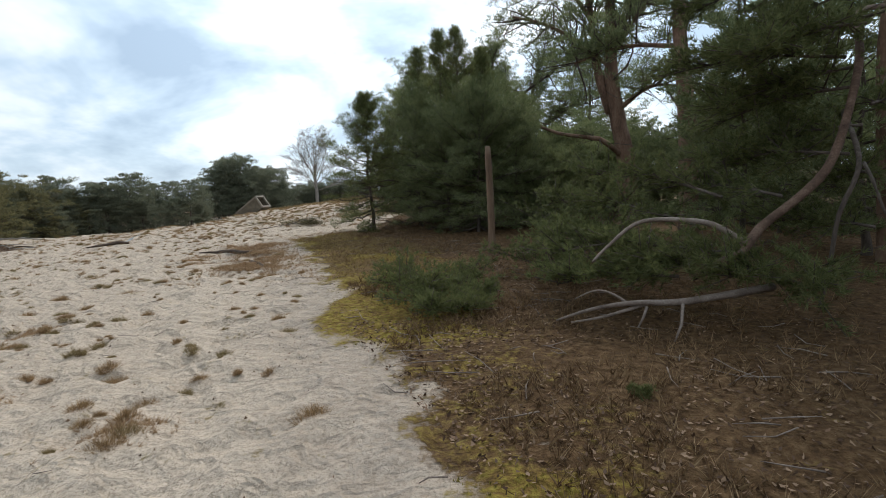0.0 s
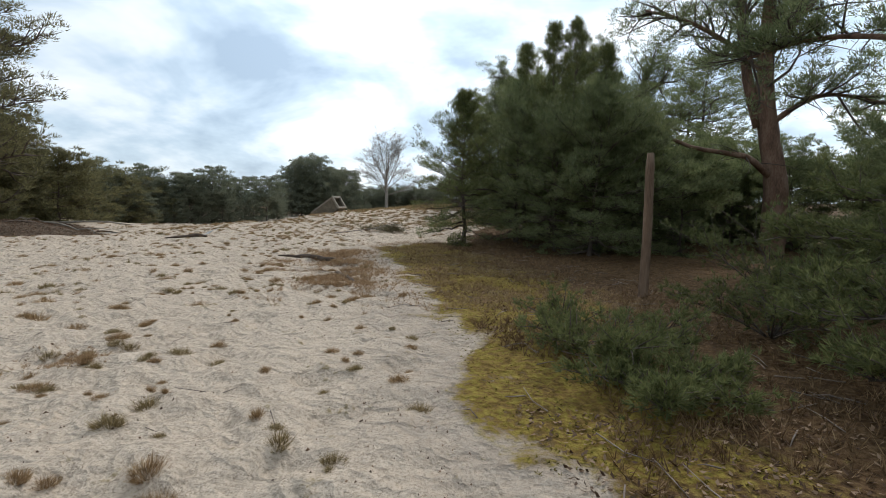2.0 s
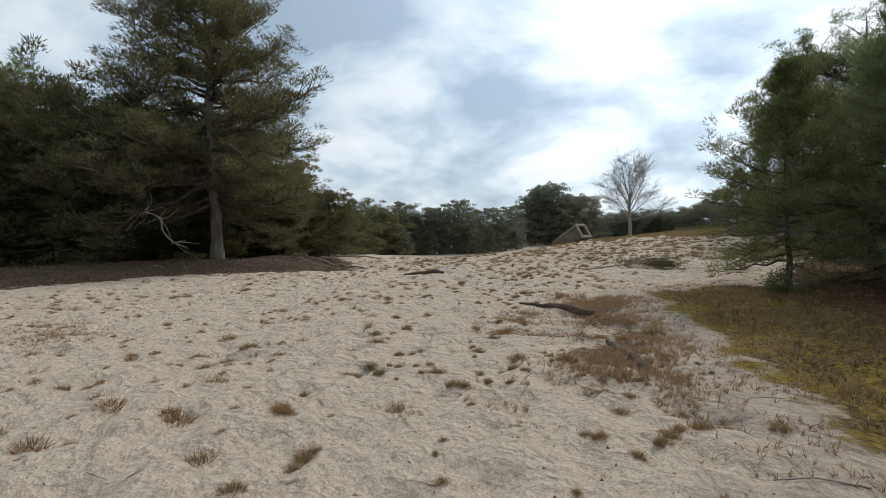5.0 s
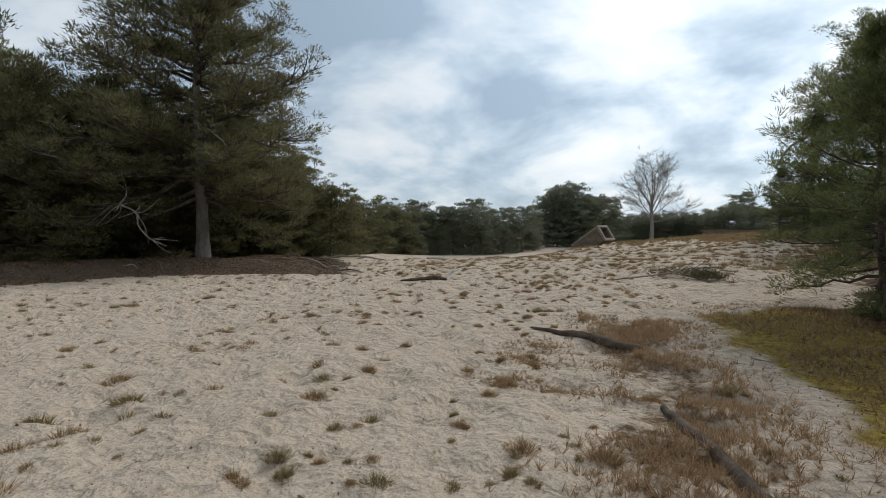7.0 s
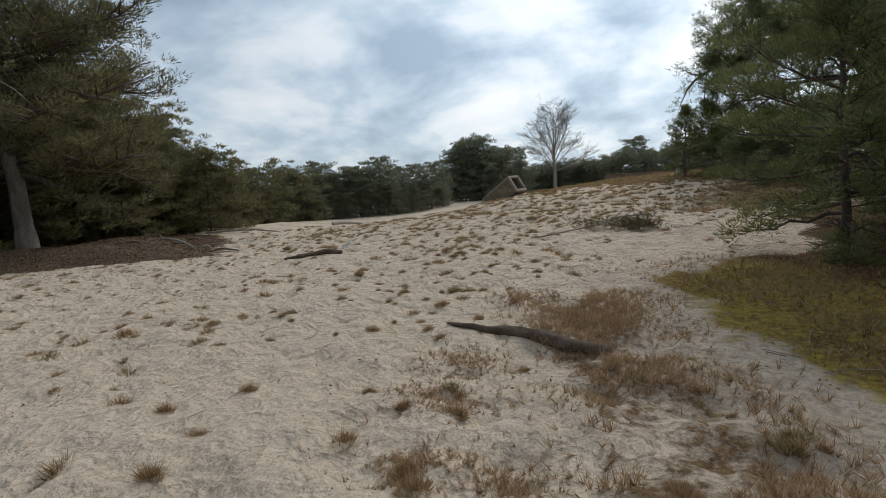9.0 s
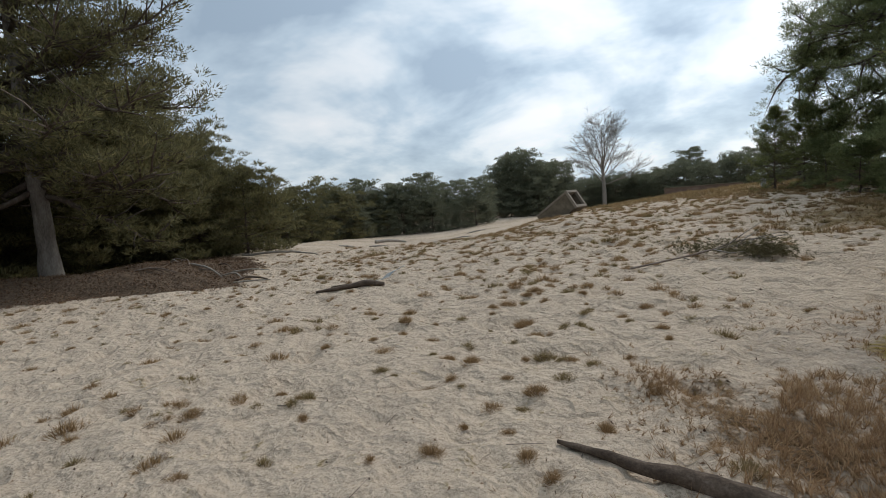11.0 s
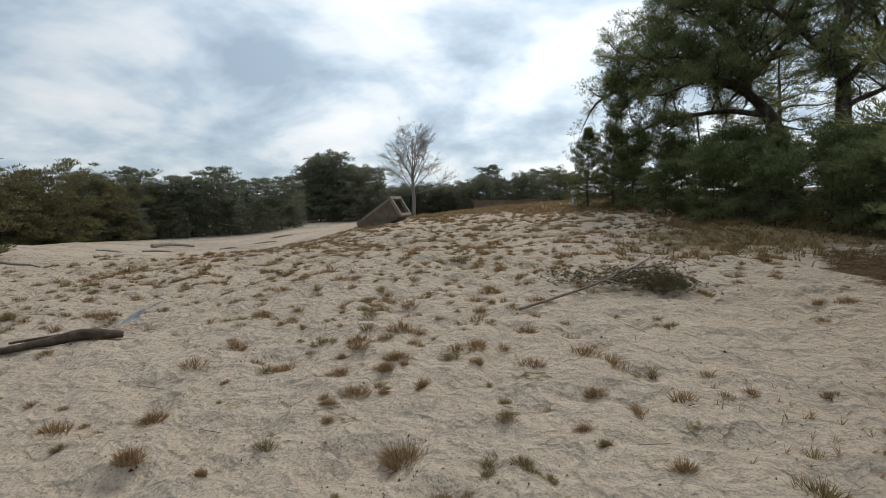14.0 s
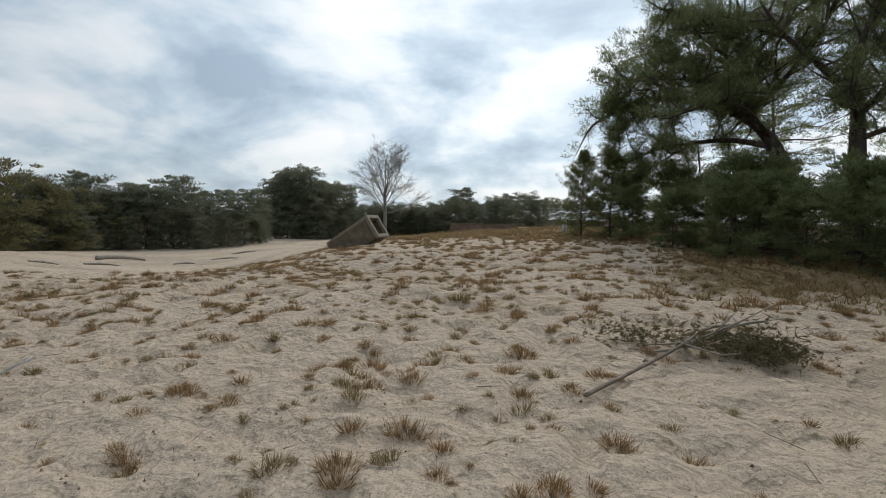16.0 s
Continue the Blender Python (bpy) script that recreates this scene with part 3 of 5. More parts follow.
copies(t_skirt, [(-26.5, 16.6), (-27.6, 19.0), (-25.2, 22.4), (-26.6, 24.6), (-30.2, 22.4), (-29.6, 15.4), (-30.4, 18.0), (-24.8, 25.6), (-28.8, 27.4), (-32.6, 18.6), (-33, 15.6)], 0.8, 1.15, 6)

# young dense pines at the sand's right edge
young_a = pine_meshes(21, 5.4, 0.3, 2.2, 0.085, 74, 12, 2, 0.12, 0.018, 44, "dome", NEEDLES, BARK, 0.03, 34, puff=0.17, flat=0.9, dead=14)
edge_pine = pine_meshes(23, 4.9, 0.4, 2.3, 0.075, 66, 12, 2, 0.11, 0.016, 44, "cone", NEEDLES_BLUE, BARK, 0.02, 34, puff=0.15, flat=0.9, dead=10)
t_edge = plant(edge_pine, -2.5, 18.2, 0, 1.0, "airy young pine with dead lower branches beside the sand")
t_young = plant(young_a, -0.8, 18.8, 0, 0.86, "bushy young pine with green needles down to the ground", group="young pines at the sand")
copies(t_young, [(0.3, 17.0), (1.2, 16.2), (1.8, 18.4), (0.7, 20.6), (-0.4, 21.6), (2.6, 17.2)], 0.70, 0.88, 8)
young_b = pine_meshes(22, 6.4, 1.1, 1.5, 0.07, 34, 9, 2, 0.13, 0.016, 46, "cone", NEEDLES_BLUE, BARK, 0.02, 40, puff=0.12, flat=1.3)
t_slim = plant(young_b, 0.3, 18.2, 0, 1.1, "slim young pine with upright blue-green shoots", group="slim young pines")
copies(t_slim, [(1.6, 16.9), (-0.5, 19.4), (0.9, 17.4)], 0.92, 1.08, 9)

# taller open pines in the wood on the right
def old_pine(name, base, trunk_pts, girth, limbs, seed, label, twigs=16, puff=0.23, size=0.13, width=0.021, per=38, bark=None, group="old pines behind the dune"):
    """A crooked old pine: a bent trunk, drawn limbs, and boughs that fork from them into needle sprays."""
    rng = np.random.RandomState(seed)
    ob = new(name)
    z0 = on_ground(base[0], base[1], 0.15)
    o = np.array([base[0], base[1], z0])
    t = Sticks()
    t.tube(curve(np.array([(base[0], base[1], z0), *trunk_pts]) - o, 26), np.linspace(girth, girth * 0.35, 26), 10, 0.07, rng)
    part("trunk", t.mesh("trunk", bark or BARK), ob)
    wood, cs, ds = Sticks(), [], []
    for pts, r0, boughs, reach in limbs:
        line = curve(np.array(pts) - o, 14)
        limb = Sticks()
        limb.tube(line, np.linspace(r0, r0 * 0.35, 14), 7, 0.08, rng)
        part("limb", limb.mesh("limb", bark or BARK), ob)
        for q in range(16):
            b = line[rng.randint(2, 14)]
            e = b + rng.normal(0, 0.5, 3) * np.array([1, 1, 0.6]) + np.array([0, 0, -0.15])
            wood.tube(curve([b, (b + e) / 2 + rng.normal(0, 0.1, 3), e], 5), np.linspace(0.016, 0.004, 5), 3)
        more = int(boughs * 2.4)
        for q in range(more):
            u = 0.12 + 0.88 * (q + rng.uniform(0, 1)) / more
            i = min(int(u * 13), 12)
            b = line[i] + (line[i + 1] - line[i]) * (u * 13 - i)
            fw = line[i + 1] - line[i]
            d = fw / np.linalg.norm(fw) * 0.5 + rng.normal(0, 0.75, 3) * np.array([1, 1, 0.85]) + np.array([0, 0, 0.32])
            d /= np.linalg.norm(d)
            ln = reach * rng.uniform(0.5, 1.1)
            e = b + d * ln
            m = (b + e) / 2 + rng.normal(0, 0.10 * ln, 3)
            bough = curve([b, m, e], 6)
            wood.tube(bough, np.linspace(r0 * 0.3 + 0.01, 0.008, 6), 4)
            for w in range(twigs):
                k = rng.randint(1, 6)
                p = bough[k] + rng.normal(0, 0.04, 3)
                v = d * 0.5 + rng.normal(0, 0.7, 3) + np.array([0, 0, 0.3])
                v /= np.linalg.norm(v)
                f = p + v * rng.uniform(0.25, 0.6) * ln * 0.5
                wood.tube(np.stack([p, f]), [0.009, 0.003], 3)
                cs.append(f)
                ds.append(v)
    part("branchwood", wood.mesh("branchwood", BARK), ob)
    v, f = pads(np.array(cs), np.array(ds), puff, 0.75, size, width, per, rng)
    part("crown", mesh_of("crown", v, f, NEEDLES), ob)
    ob.location = o
    return tagged(ob, label, "tree", group)


old_pine("tall_pine", (6.6, 17.4), [(6.57, 17.39, 1.85), (6.34, 17.5, 3.33), (6.15, 17.59, 4.81), (6.13, 17.6, 6.24), (6.13, 17.6, 8.1), (6.12, 17.6, 10.6)], 0.34, [
    ([(6.1, 17.62, 3.7), (5.73, 17.77, 5.19), (5.6, 17.82, 6.5), (5.4, 17.9, 8.29), (5.2, 17.96, 10.4)], 0.17, 13, 2.3),
    ([(6.45, 17.4, 2.2), (5.6, 17.0, 2.75), (5.09, 17.16, 2.9), (4.26, 17.46, 3.09), (3.51, 17.69, 3.44), (2.9, 17.85, 3.5)], 0.10, 2, 0.7),
    ([(6.25, 17.5, 3.7), (7.07, 17.15, 4.36), (7.71, 16.8, 4.42), (8.9, 16.3, 4.0)], 0.09, 8, 1.5),
    ([(6.14, 17.55, 5.6), (6.84, 17.26, 6.7), (7.6, 17.0, 7.7)], 0.10, 9, 1.9),
    ([(6.14, 17.55, 5.2), (5.1, 18.01, 6.27), (4.06, 18.36, 7.0), (3.0, 18.62, 7.4)], 0.09, 11, 1.7),
    ([(6.14, 17.6, 7.0), (6.3, 16.6, 8.6), (6.5, 15.8, 9.8)], 0.09, 9, 1.9),
    ([(5.6, 17.8, 6.8), (4.4, 17.4, 8.2), (3.4, 17.0, 8.8)], 0.08, 10, 1.7),
    ([(6.14, 17.6, 6.4), (7.4, 18.4, 7.4), (8.6, 19.0, 8.4)], 0.08, 9, 1.8),
    ([(6.12, 17.6, 9.0), (6.8, 17.4, 10.4), (7.6, 17.0, 11.2)], 0.09, 9, 1.9)], 131, "tall open pine with forked reddish trunk", 10, 0.20, bark=BARK_RED, group="tall pines in the wood")
old_pine("tall_pine", (5.9, 11.7), [(5.85, 11.68, 2.4), (5.78, 11.7, 3.6), (5.68, 11.77, 4.8), (5.7, 11.8, 7.0), (5.8, 11.8, 9.5)], 0.24, [
    ([(5.7, 11.8, 4.4), (4.6, 12.4, 4.6), (3.6, 13.0, 4.4)], 0.06, 7, 1.2),
    ([(5.7, 11.8, 5.2), (6.8, 12.0, 5.6), (8.0, 12.2, 5.6)], 0.07, 8, 1.4),
    ([(5.7, 11.8, 5.8), (5.0, 11.0, 6.6), (4.4, 10.2, 7.0)], 0.07, 8, 1.4),
    ([(5.7, 11.8, 6.6), (6.4, 12.6, 7.6), (7.0, 13.4, 8.2)], 0.07, 8, 1.6),
    ([(5.8, 11.8, 7.6), (5.2, 12.2, 8.8), (4.6, 12.6, 9.6)], 0.07, 8, 1.6)], 132, "tall slender pine with a reddish trunk", 10, 0.20, bark=BARK_RED, group="tall pines in the wood")
far_wood = pine_meshes(33, 11.0, 4.6, 4.0, 0.24, 34, 10, 2, 0.18, 0.036, 46, "dome", NEEDLES, BARK, 0.03, 22, puff=0.36)
t_deep = plant(far_wood, 17, 24, 0, 1.0, "tall pine deep in the wood", group="tall pines in the wood")
copies(t_deep, [(5.5, 40.5), (10.5, 36.5), (9.5, 31.5)], 0.78, 0.9, 18)
wood_fill = pine_meshes(32, 7.5, 0.9, 3.0, 0.12, 38, 10, 2, 0.20, 0.042, 50, "dome", NEEDLES, BARK, 0.04, 16, puff=0.32, dead=7)
t_fill = plant(wood_fill, 8.4, 15.6, 0, 0.5, "dense dark pine filling the wood", group="dense pines in the wood")
copies(t_fill, [(7.6, 11.0), (3.2, 20.4), (4.6, 21.5), (2.2, 23.5), (8, 19), (10.5, 12), (10.4, 16), (13.5, 15.5), (7.5, 25.5), (12, 21), (16.5, 20), (9.5, 8), (13, 9), (17, 12), (12, 4), (16, 5), (20, 11), (21, 21), (15, 27), (10, 28)], 0.36, 0.6, 13)
copies(t_fill, [(5.6, 9.2), (6.8, 7.8)], 0.5, 0.62, 14)


# the old leaning pines beyond the dune, with a thicket at their feet
old_pine("old_pine", (2.5, 34.2), [(2.55, 34.38, 2.64), (2.4, 34.46, 3.64), (1.99, 34.69, 4.58), (1.5, 34.9, 5.2)], 0.42, [
    ([(1.6, 34.9, 5.1), (1.17, 35.1, 5.47), (0.14, 35.57, 5.99), (-1.35, 36.13, 6.34), (-2.6, 36.2, 6.1), (-3.6, 36.0, 5.5)], 0.19, 16, 1.8),
    ([(2.08, 34.64, 4.27), (0.88, 35.24, 4.6), (-0.33, 35.76, 4.52), (-1.6, 35.6, 4.3), (-3.0, 35.0, 3.6)], 0.12, 8, 1.5),
    ([(2.32, 34.51, 3.25), (0.94, 35.22, 3.25), (-0.1, 35.67, 3.15), (-1.4, 35.8, 3.2)], 0.10, 3, 1.0),
    ([(1.51, 34.94, 5.13), (1.44, 34.97, 6.56), (1.06, 35.16, 8.04), (0.68, 35.34, 9.2)], 0.18, 12, 2.2),
    ([(1.4, 35, 6.4), (0.2, 34.6, 7.6), (-1.2, 34.4, 8.4)], 0.11, 8, 1.8),
    ([(1.5, 34.9, 5.6), (2.6, 34.0, 7.2), (3.2, 33.4, 8.8)], 0.13, 8, 2.0),
    ([(0.4, 35.5, 5.9), (-0.8, 35.2, 7.2), (-2.2, 35.0, 7.6)], 0.09, 10, 1.6),
    ([(1.2, 35.0, 5.4), (-0.5, 34.2, 6.4), (-2.4, 33.6, 6.4)], 0.08, 10, 1.5),
    ([(2.0, 34.6, 4.6), (0.6, 33.6, 5.4), (-0.8, 33.0, 5.4), (-2.2, 32.8, 4.9)], 0.08, 10, 1.3),
    ([(1.2, 35.2, 7.4), (2.6, 34.6, 8.8), (3.6, 34.0, 9.6)], 0.08, 9, 1.7),
    ([(-1.35, 36.1, 6.3), (-2.8, 35.6, 5.2), (-3.6, 35.2, 3.6)], 0.06, 9, 1.2),
    ([(-0.3, 35.8, 4.5), (-1.8, 35.2, 3.6), (-2.8, 34.8, 2.8)], 0.05, 8, 1.1),
    ([(-0.3, 35.7, 6.1), (-2.0, 35.8, 6.9), (-3.4, 35.8, 7.0)], 0.08, 9, 1.5),
    ([(1.0, 35.1, 8.0), (-0.6, 35.0, 9.0), (-1.9, 35.0, 9.3)], 0.08, 9, 1.6)], 141, "old broad pine with a crooked dark trunk and wide limbs")
old_pine("old_pine", (3.5, 32.4), [(3.55, 32.56, 2.55), (3.54, 32.56, 4.16), (3.45, 32.63, 5.58), (3.17, 32.81, 6.51)], 0.34, [
    ([(3.45, 32.6, 5.5), (2.6, 33.0, 6.6), (1.6, 33.2, 7.6), (0.8, 33.2, 8.6)], 0.14, 9, 1.9),
    ([(3.3, 32.7, 6.3), (3.6, 32.4, 8.0), (3.9, 32.2, 9.6)], 0.14, 9, 2.0),
    ([(3.5, 32.6, 5.0), (4.6, 32.0, 6.2), (6.2, 31.4, 7.4), (7.4, 31.0, 8.0)], 0.14, 10, 2.0),
    ([(3.5, 32.5, 4.2), (4.8, 31.6, 4.8), (6.2, 31.0, 5.2)], 0.10, 6, 1.7),
    ([(3.5, 32.6, 4.6), (2.7, 31.6, 5.2), (2.0, 30.8, 5.4)], 0.08, 5, 1.3)], 142, "old pine with a straight dark trunk and high spreading limbs")
old_pine("old_pine", (6.4, 33.0), [(6.3, 33.0, 2.6), (6.0, 33.0, 4.4), (6.2, 33.2, 6.2)], 0.30, [
    ([(6.1, 33.0, 5.0), (5.2, 33.4, 6.6), (4.4, 33.8, 8.4)], 0.13, 9, 2.0),
    ([(6.2, 33.1, 6.0), (6.6, 33.2, 8.0), (7.2, 33.0, 9.6)], 0.14, 10, 2.1),
    ([(6.0, 33.0, 4.6), (7.6, 32.4, 5.4), (9.0, 32.0, 6.4)], 0.12, 9, 2.0)], 143, "old pine with a dark trunk and thick needled crown")
thicket = pine_meshes(42, 2.9, 0.15, 1.5, 0.05, 34, 9, 2, 0.14, 0.030, 46, "dome", NEEDLES, BARK, 0.03, 18, puff=0.20, flat=0.55, dead=10)
t_thick = plant(thicket, -1.6, 29.6, 0, 0.72, "low dark pine of a dense thicket", group="thicket of low pines")
copies(t_thick, [(-0.6, 28.0), (0.4, 26.6), (1.0, 25.0), (-2.4, 31.4), (-0.2, 30.8), (1.2, 28.8), (2.2, 27.0), (3.0, 25.2), (1.2, 32), (3.2, 29.6), (4.4, 27.6), (-3.0, 33.6), (-1.2, 33.6), (0.6, 34.6), (5, 24.5), (6, 29), (-2.6, 36)], 0.58, 0.82, 16)
copies(t_thick, [(2.5, 30.5), (4.0, 32.0), (1.8, 33.5), (3.6, 26.2), (5.2, 30.6), (6.5, 26.5), (0.0, 32.6), (-0.9, 35.2), (2.6, 35.4), (5.6, 35.0), (4.8, 28.6), (1.8, 25.8)], 0.75, 1.0, 20)
copies(t_thick, [(3.6, 19.2), (4.8, 20.2), (5.6, 21.4), (6.8, 20.6), (7.8, 21.6), (8.8, 20.0), (9.6, 18.4), (7.4, 23.2), (4.0, 22.4), (10.6, 17.2), (9.0, 23.4), (6.0, 23.8), (11.4, 19.4), (4.0, 17.2), (9.4, 13.6)], 0.9, 1.2, 19)
copies(t_edge, [(-4.4, 35.4), (-3.5, 34.6)], 0.6, 0.68, 17)

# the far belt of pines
# these crowns carry distance haze in their needle colour
far_round = pine_meshes(51, 7.4, 0.3, 4.0, 0.16, 36, 8, 1, 0.34, 0.11, 52, "dome", NEEDLES_FAR_HAZED, BARK, 0.04, 16, limb_sides=4, puff=0.78, flat=0.5)
far_flat = pine_meshes(52, 8.5, 4.4, 3.4, 0.16, 26, 8, 1, 0.30, 0.10, 56, "flat", NEEDLES_FAR_HAZED, BARK, 0.06, 12, limb_sides=4, puff=0.72, flat=0.42)
far_cone = pine_meshes(53, 9.5, 0.4, 3.6, 0.15, 46, 8, 1, 0.34, 0.11, 52, "dome", NEEDLES_FAR_HAZED, BARK, 0.02, 18, limb_sides=4, puff=0.72, flat=0.6)


def polar(az, d):
    """A place d metres from the walk's end, az degrees to the left of +y."""
    return -8.2 - math.sin(radians(az)) * d, 15.8 + math.cos(radians(az)) * d


far_olive = pine_meshes(54, 7.0, 0.5, 4.2, 0.16, 36, 8, 1, 0.30, 0.095, 56, "dome", NEEDLES_OLIVE, BARK, 0.05, 12, limb_sides=4, puff=0.72, flat=0.42)
FAR_LABEL = "dark pine in the belt beyond the sand"
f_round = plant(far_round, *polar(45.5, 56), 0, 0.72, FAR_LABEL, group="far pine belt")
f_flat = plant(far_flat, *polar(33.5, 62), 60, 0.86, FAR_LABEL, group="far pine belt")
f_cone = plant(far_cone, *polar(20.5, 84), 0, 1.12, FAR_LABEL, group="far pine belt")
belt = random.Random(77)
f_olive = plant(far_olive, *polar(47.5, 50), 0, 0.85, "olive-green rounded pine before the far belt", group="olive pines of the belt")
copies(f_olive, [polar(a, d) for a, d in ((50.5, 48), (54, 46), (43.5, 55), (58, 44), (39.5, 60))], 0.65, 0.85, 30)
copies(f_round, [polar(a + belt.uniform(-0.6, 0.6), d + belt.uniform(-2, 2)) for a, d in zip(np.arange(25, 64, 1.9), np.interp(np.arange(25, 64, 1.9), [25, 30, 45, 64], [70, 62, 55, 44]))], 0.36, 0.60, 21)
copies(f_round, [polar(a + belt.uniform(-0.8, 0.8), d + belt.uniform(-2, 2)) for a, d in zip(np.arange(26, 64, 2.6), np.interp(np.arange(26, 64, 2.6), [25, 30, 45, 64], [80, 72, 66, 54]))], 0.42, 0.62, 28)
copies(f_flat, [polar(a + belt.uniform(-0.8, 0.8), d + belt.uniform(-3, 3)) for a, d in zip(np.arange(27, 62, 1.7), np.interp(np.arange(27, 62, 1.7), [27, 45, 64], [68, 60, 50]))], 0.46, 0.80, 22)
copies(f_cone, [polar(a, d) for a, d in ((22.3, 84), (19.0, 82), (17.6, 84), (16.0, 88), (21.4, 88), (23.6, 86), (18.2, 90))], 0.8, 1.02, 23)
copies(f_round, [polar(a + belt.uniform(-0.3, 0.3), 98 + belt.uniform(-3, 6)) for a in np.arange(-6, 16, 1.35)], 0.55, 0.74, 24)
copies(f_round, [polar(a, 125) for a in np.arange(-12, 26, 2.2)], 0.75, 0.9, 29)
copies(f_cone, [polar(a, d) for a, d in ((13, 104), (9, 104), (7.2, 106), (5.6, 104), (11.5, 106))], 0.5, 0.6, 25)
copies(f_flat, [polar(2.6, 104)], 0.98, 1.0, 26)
# the wood closes round behind the walker
copies(f_round, [(x, y) for x, y in ((-45, -5), (-38, -14), (-28, -20), (-16, -24), (-4, -24), (8, -20), (16, -12), (22, -3), (-50, 2), (26, 4), (-22, -30), (2, -32))], 0.9, 1.2, 27)


# ---- bare tree ----
def bare_tree():
    rng = np.random.RandomState(61)
    trunk, wood = Sticks(), Sticks()
    trunk.tube(curve([(0, 0, -0.2), (0.1, 0, 3), (0, 0.1, 5.5), (0.1, 0.1, 8.5)], 10), np.linspace(0.42, 0.2, 10), 8, 0.05, rng)

    def grow(p, d, ln, r, depth):
        pts = [p]
        q = d.copy()
        for _ in range(4):
            q = q + rng.normal(0, 0.10, 3) + np.array([0, 0, 0.06])
            q /= np.linalg.norm(q)
            pts.append(pts[-1] + q * ln / 4)
        wood.tube(np.array(pts), np.linspace(r, r * 0.35, 5), 3 if depth else 5)
        if depth < 3:
            for k in range((8, 7, 6)[depth]):
                s = rng.uniform(0.3, 1)
                i = min(int(s * 4), 3)
                b = pts[i] + (pts[i + 1] - pts[i]) * (s * 4 - i)
                w = d + rng.normal(0, 0.55, 3)
                w[2] = abs(w[2]) * 0.8
                grow(b, w / np.linalg.norm(w), ln * rng.uniform(0.42, 0.62), max(r * 0.42, 0.011), depth + 1)

    for k in range(15):
        a = k * 2.4
        el = radians(18 + 62 * (k + rng.uniform(0, 1)) / 15)
        grow(np.array([0.05, 0.05, 3.9 + 0.31 * k]), np.array([math.cos(a) * math.cos(el), math.sin(a) * math.cos(el), math.sin(el)]), rng.uniform(5.0, 6.6), 0.10, 0)
    ob = new("bare_tree")
    part("trunk", trunk.mesh("trunk", TWIG_GREY), ob)
    part("branchwood", wood.mesh("branchwood", TWIG_GREY), ob)
    ob.location = (-27.6, 111, on_ground(-27.6, 111))
    tagged(ob, "tall leafless tree with a rounded crown of fine twigs", "tree")
    ob.scale = (1.1, 1.1, 1.12)


bare_tree()


# ---- timber post ----
def timber_post():
    rng = np.random.RandomState(71)
    s = Sticks()
    z = np.linspace(-0.2, 2.25, 12)
    s.tube(np.stack([0.01 * np.sin(z * 2) + 0.006 * z, 0 * z, z], 1), np.interp(z, [-0.2, 2.1, 2.25], [0.078, 0.066, 0.05]), 12, 0.05, rng)
    ob = new("timber_post", s.mesh("timber_post", POST))
    ob.location = (1.0, 10.0, on_ground(1.0, 10.0))
    tagged(ob, "round brown timber post standing at the wood's edge", "post")


timber_post()


# ---- low pine beside the sand: swooping trunk, pale limbs, green sprays ----
def spray(cs, ds, wood, p0, p1, rng, twigs, tufts, reach, r0):
    """A needle-bearing branch from p0 to p1 with side twigs."""
    p0, p1 = np.array(p0, float), np.array(p1, float)
    ax = (p1 - p0) / np.linalg.norm(p1 - p0)
    mid = (p0 + p1) / 2 + np.array([0, 0, 0.06 * np.linalg.norm(p1 - p0)])
    line = curve([p0, mid, p1], 7)
    wood.tube(line, np.linspace(r0, r0 * 0.3, 7), 5)
    for q in range(twigs):
        s = 0.15 + 0.85 * (q + rng.uniform(0, 1)) / twigs
        i = min(int(s * 6), 5)
        b = line[i] + (line[i + 1] - line[i]) * (s * 6 - i)
        d = ax * rng.uniform(0.2, 0.9) + rng.normal(0, 0.6, 3) * np.array([1, 1, 0.5]) + np.array([0, 0, 0.25])
        d /= np.linalg.norm(d)
        e = b + d * reach * rng.uniform(0.5, 1.1)
        wood.tube(np.stack([b, e]), [r0 * 0.35 + 0.002, 0.003], 3)
        a = rng.uniform(0.2, 1.05, tufts)[:, None]
        cs.append(b + (e - b) * a + rng.normal(0, 0.035, (tufts, 3)))
        ds.append(d + np.array([0, 0, 0.4]) + rng.normal(0, 0.3, (tufts, 3)))


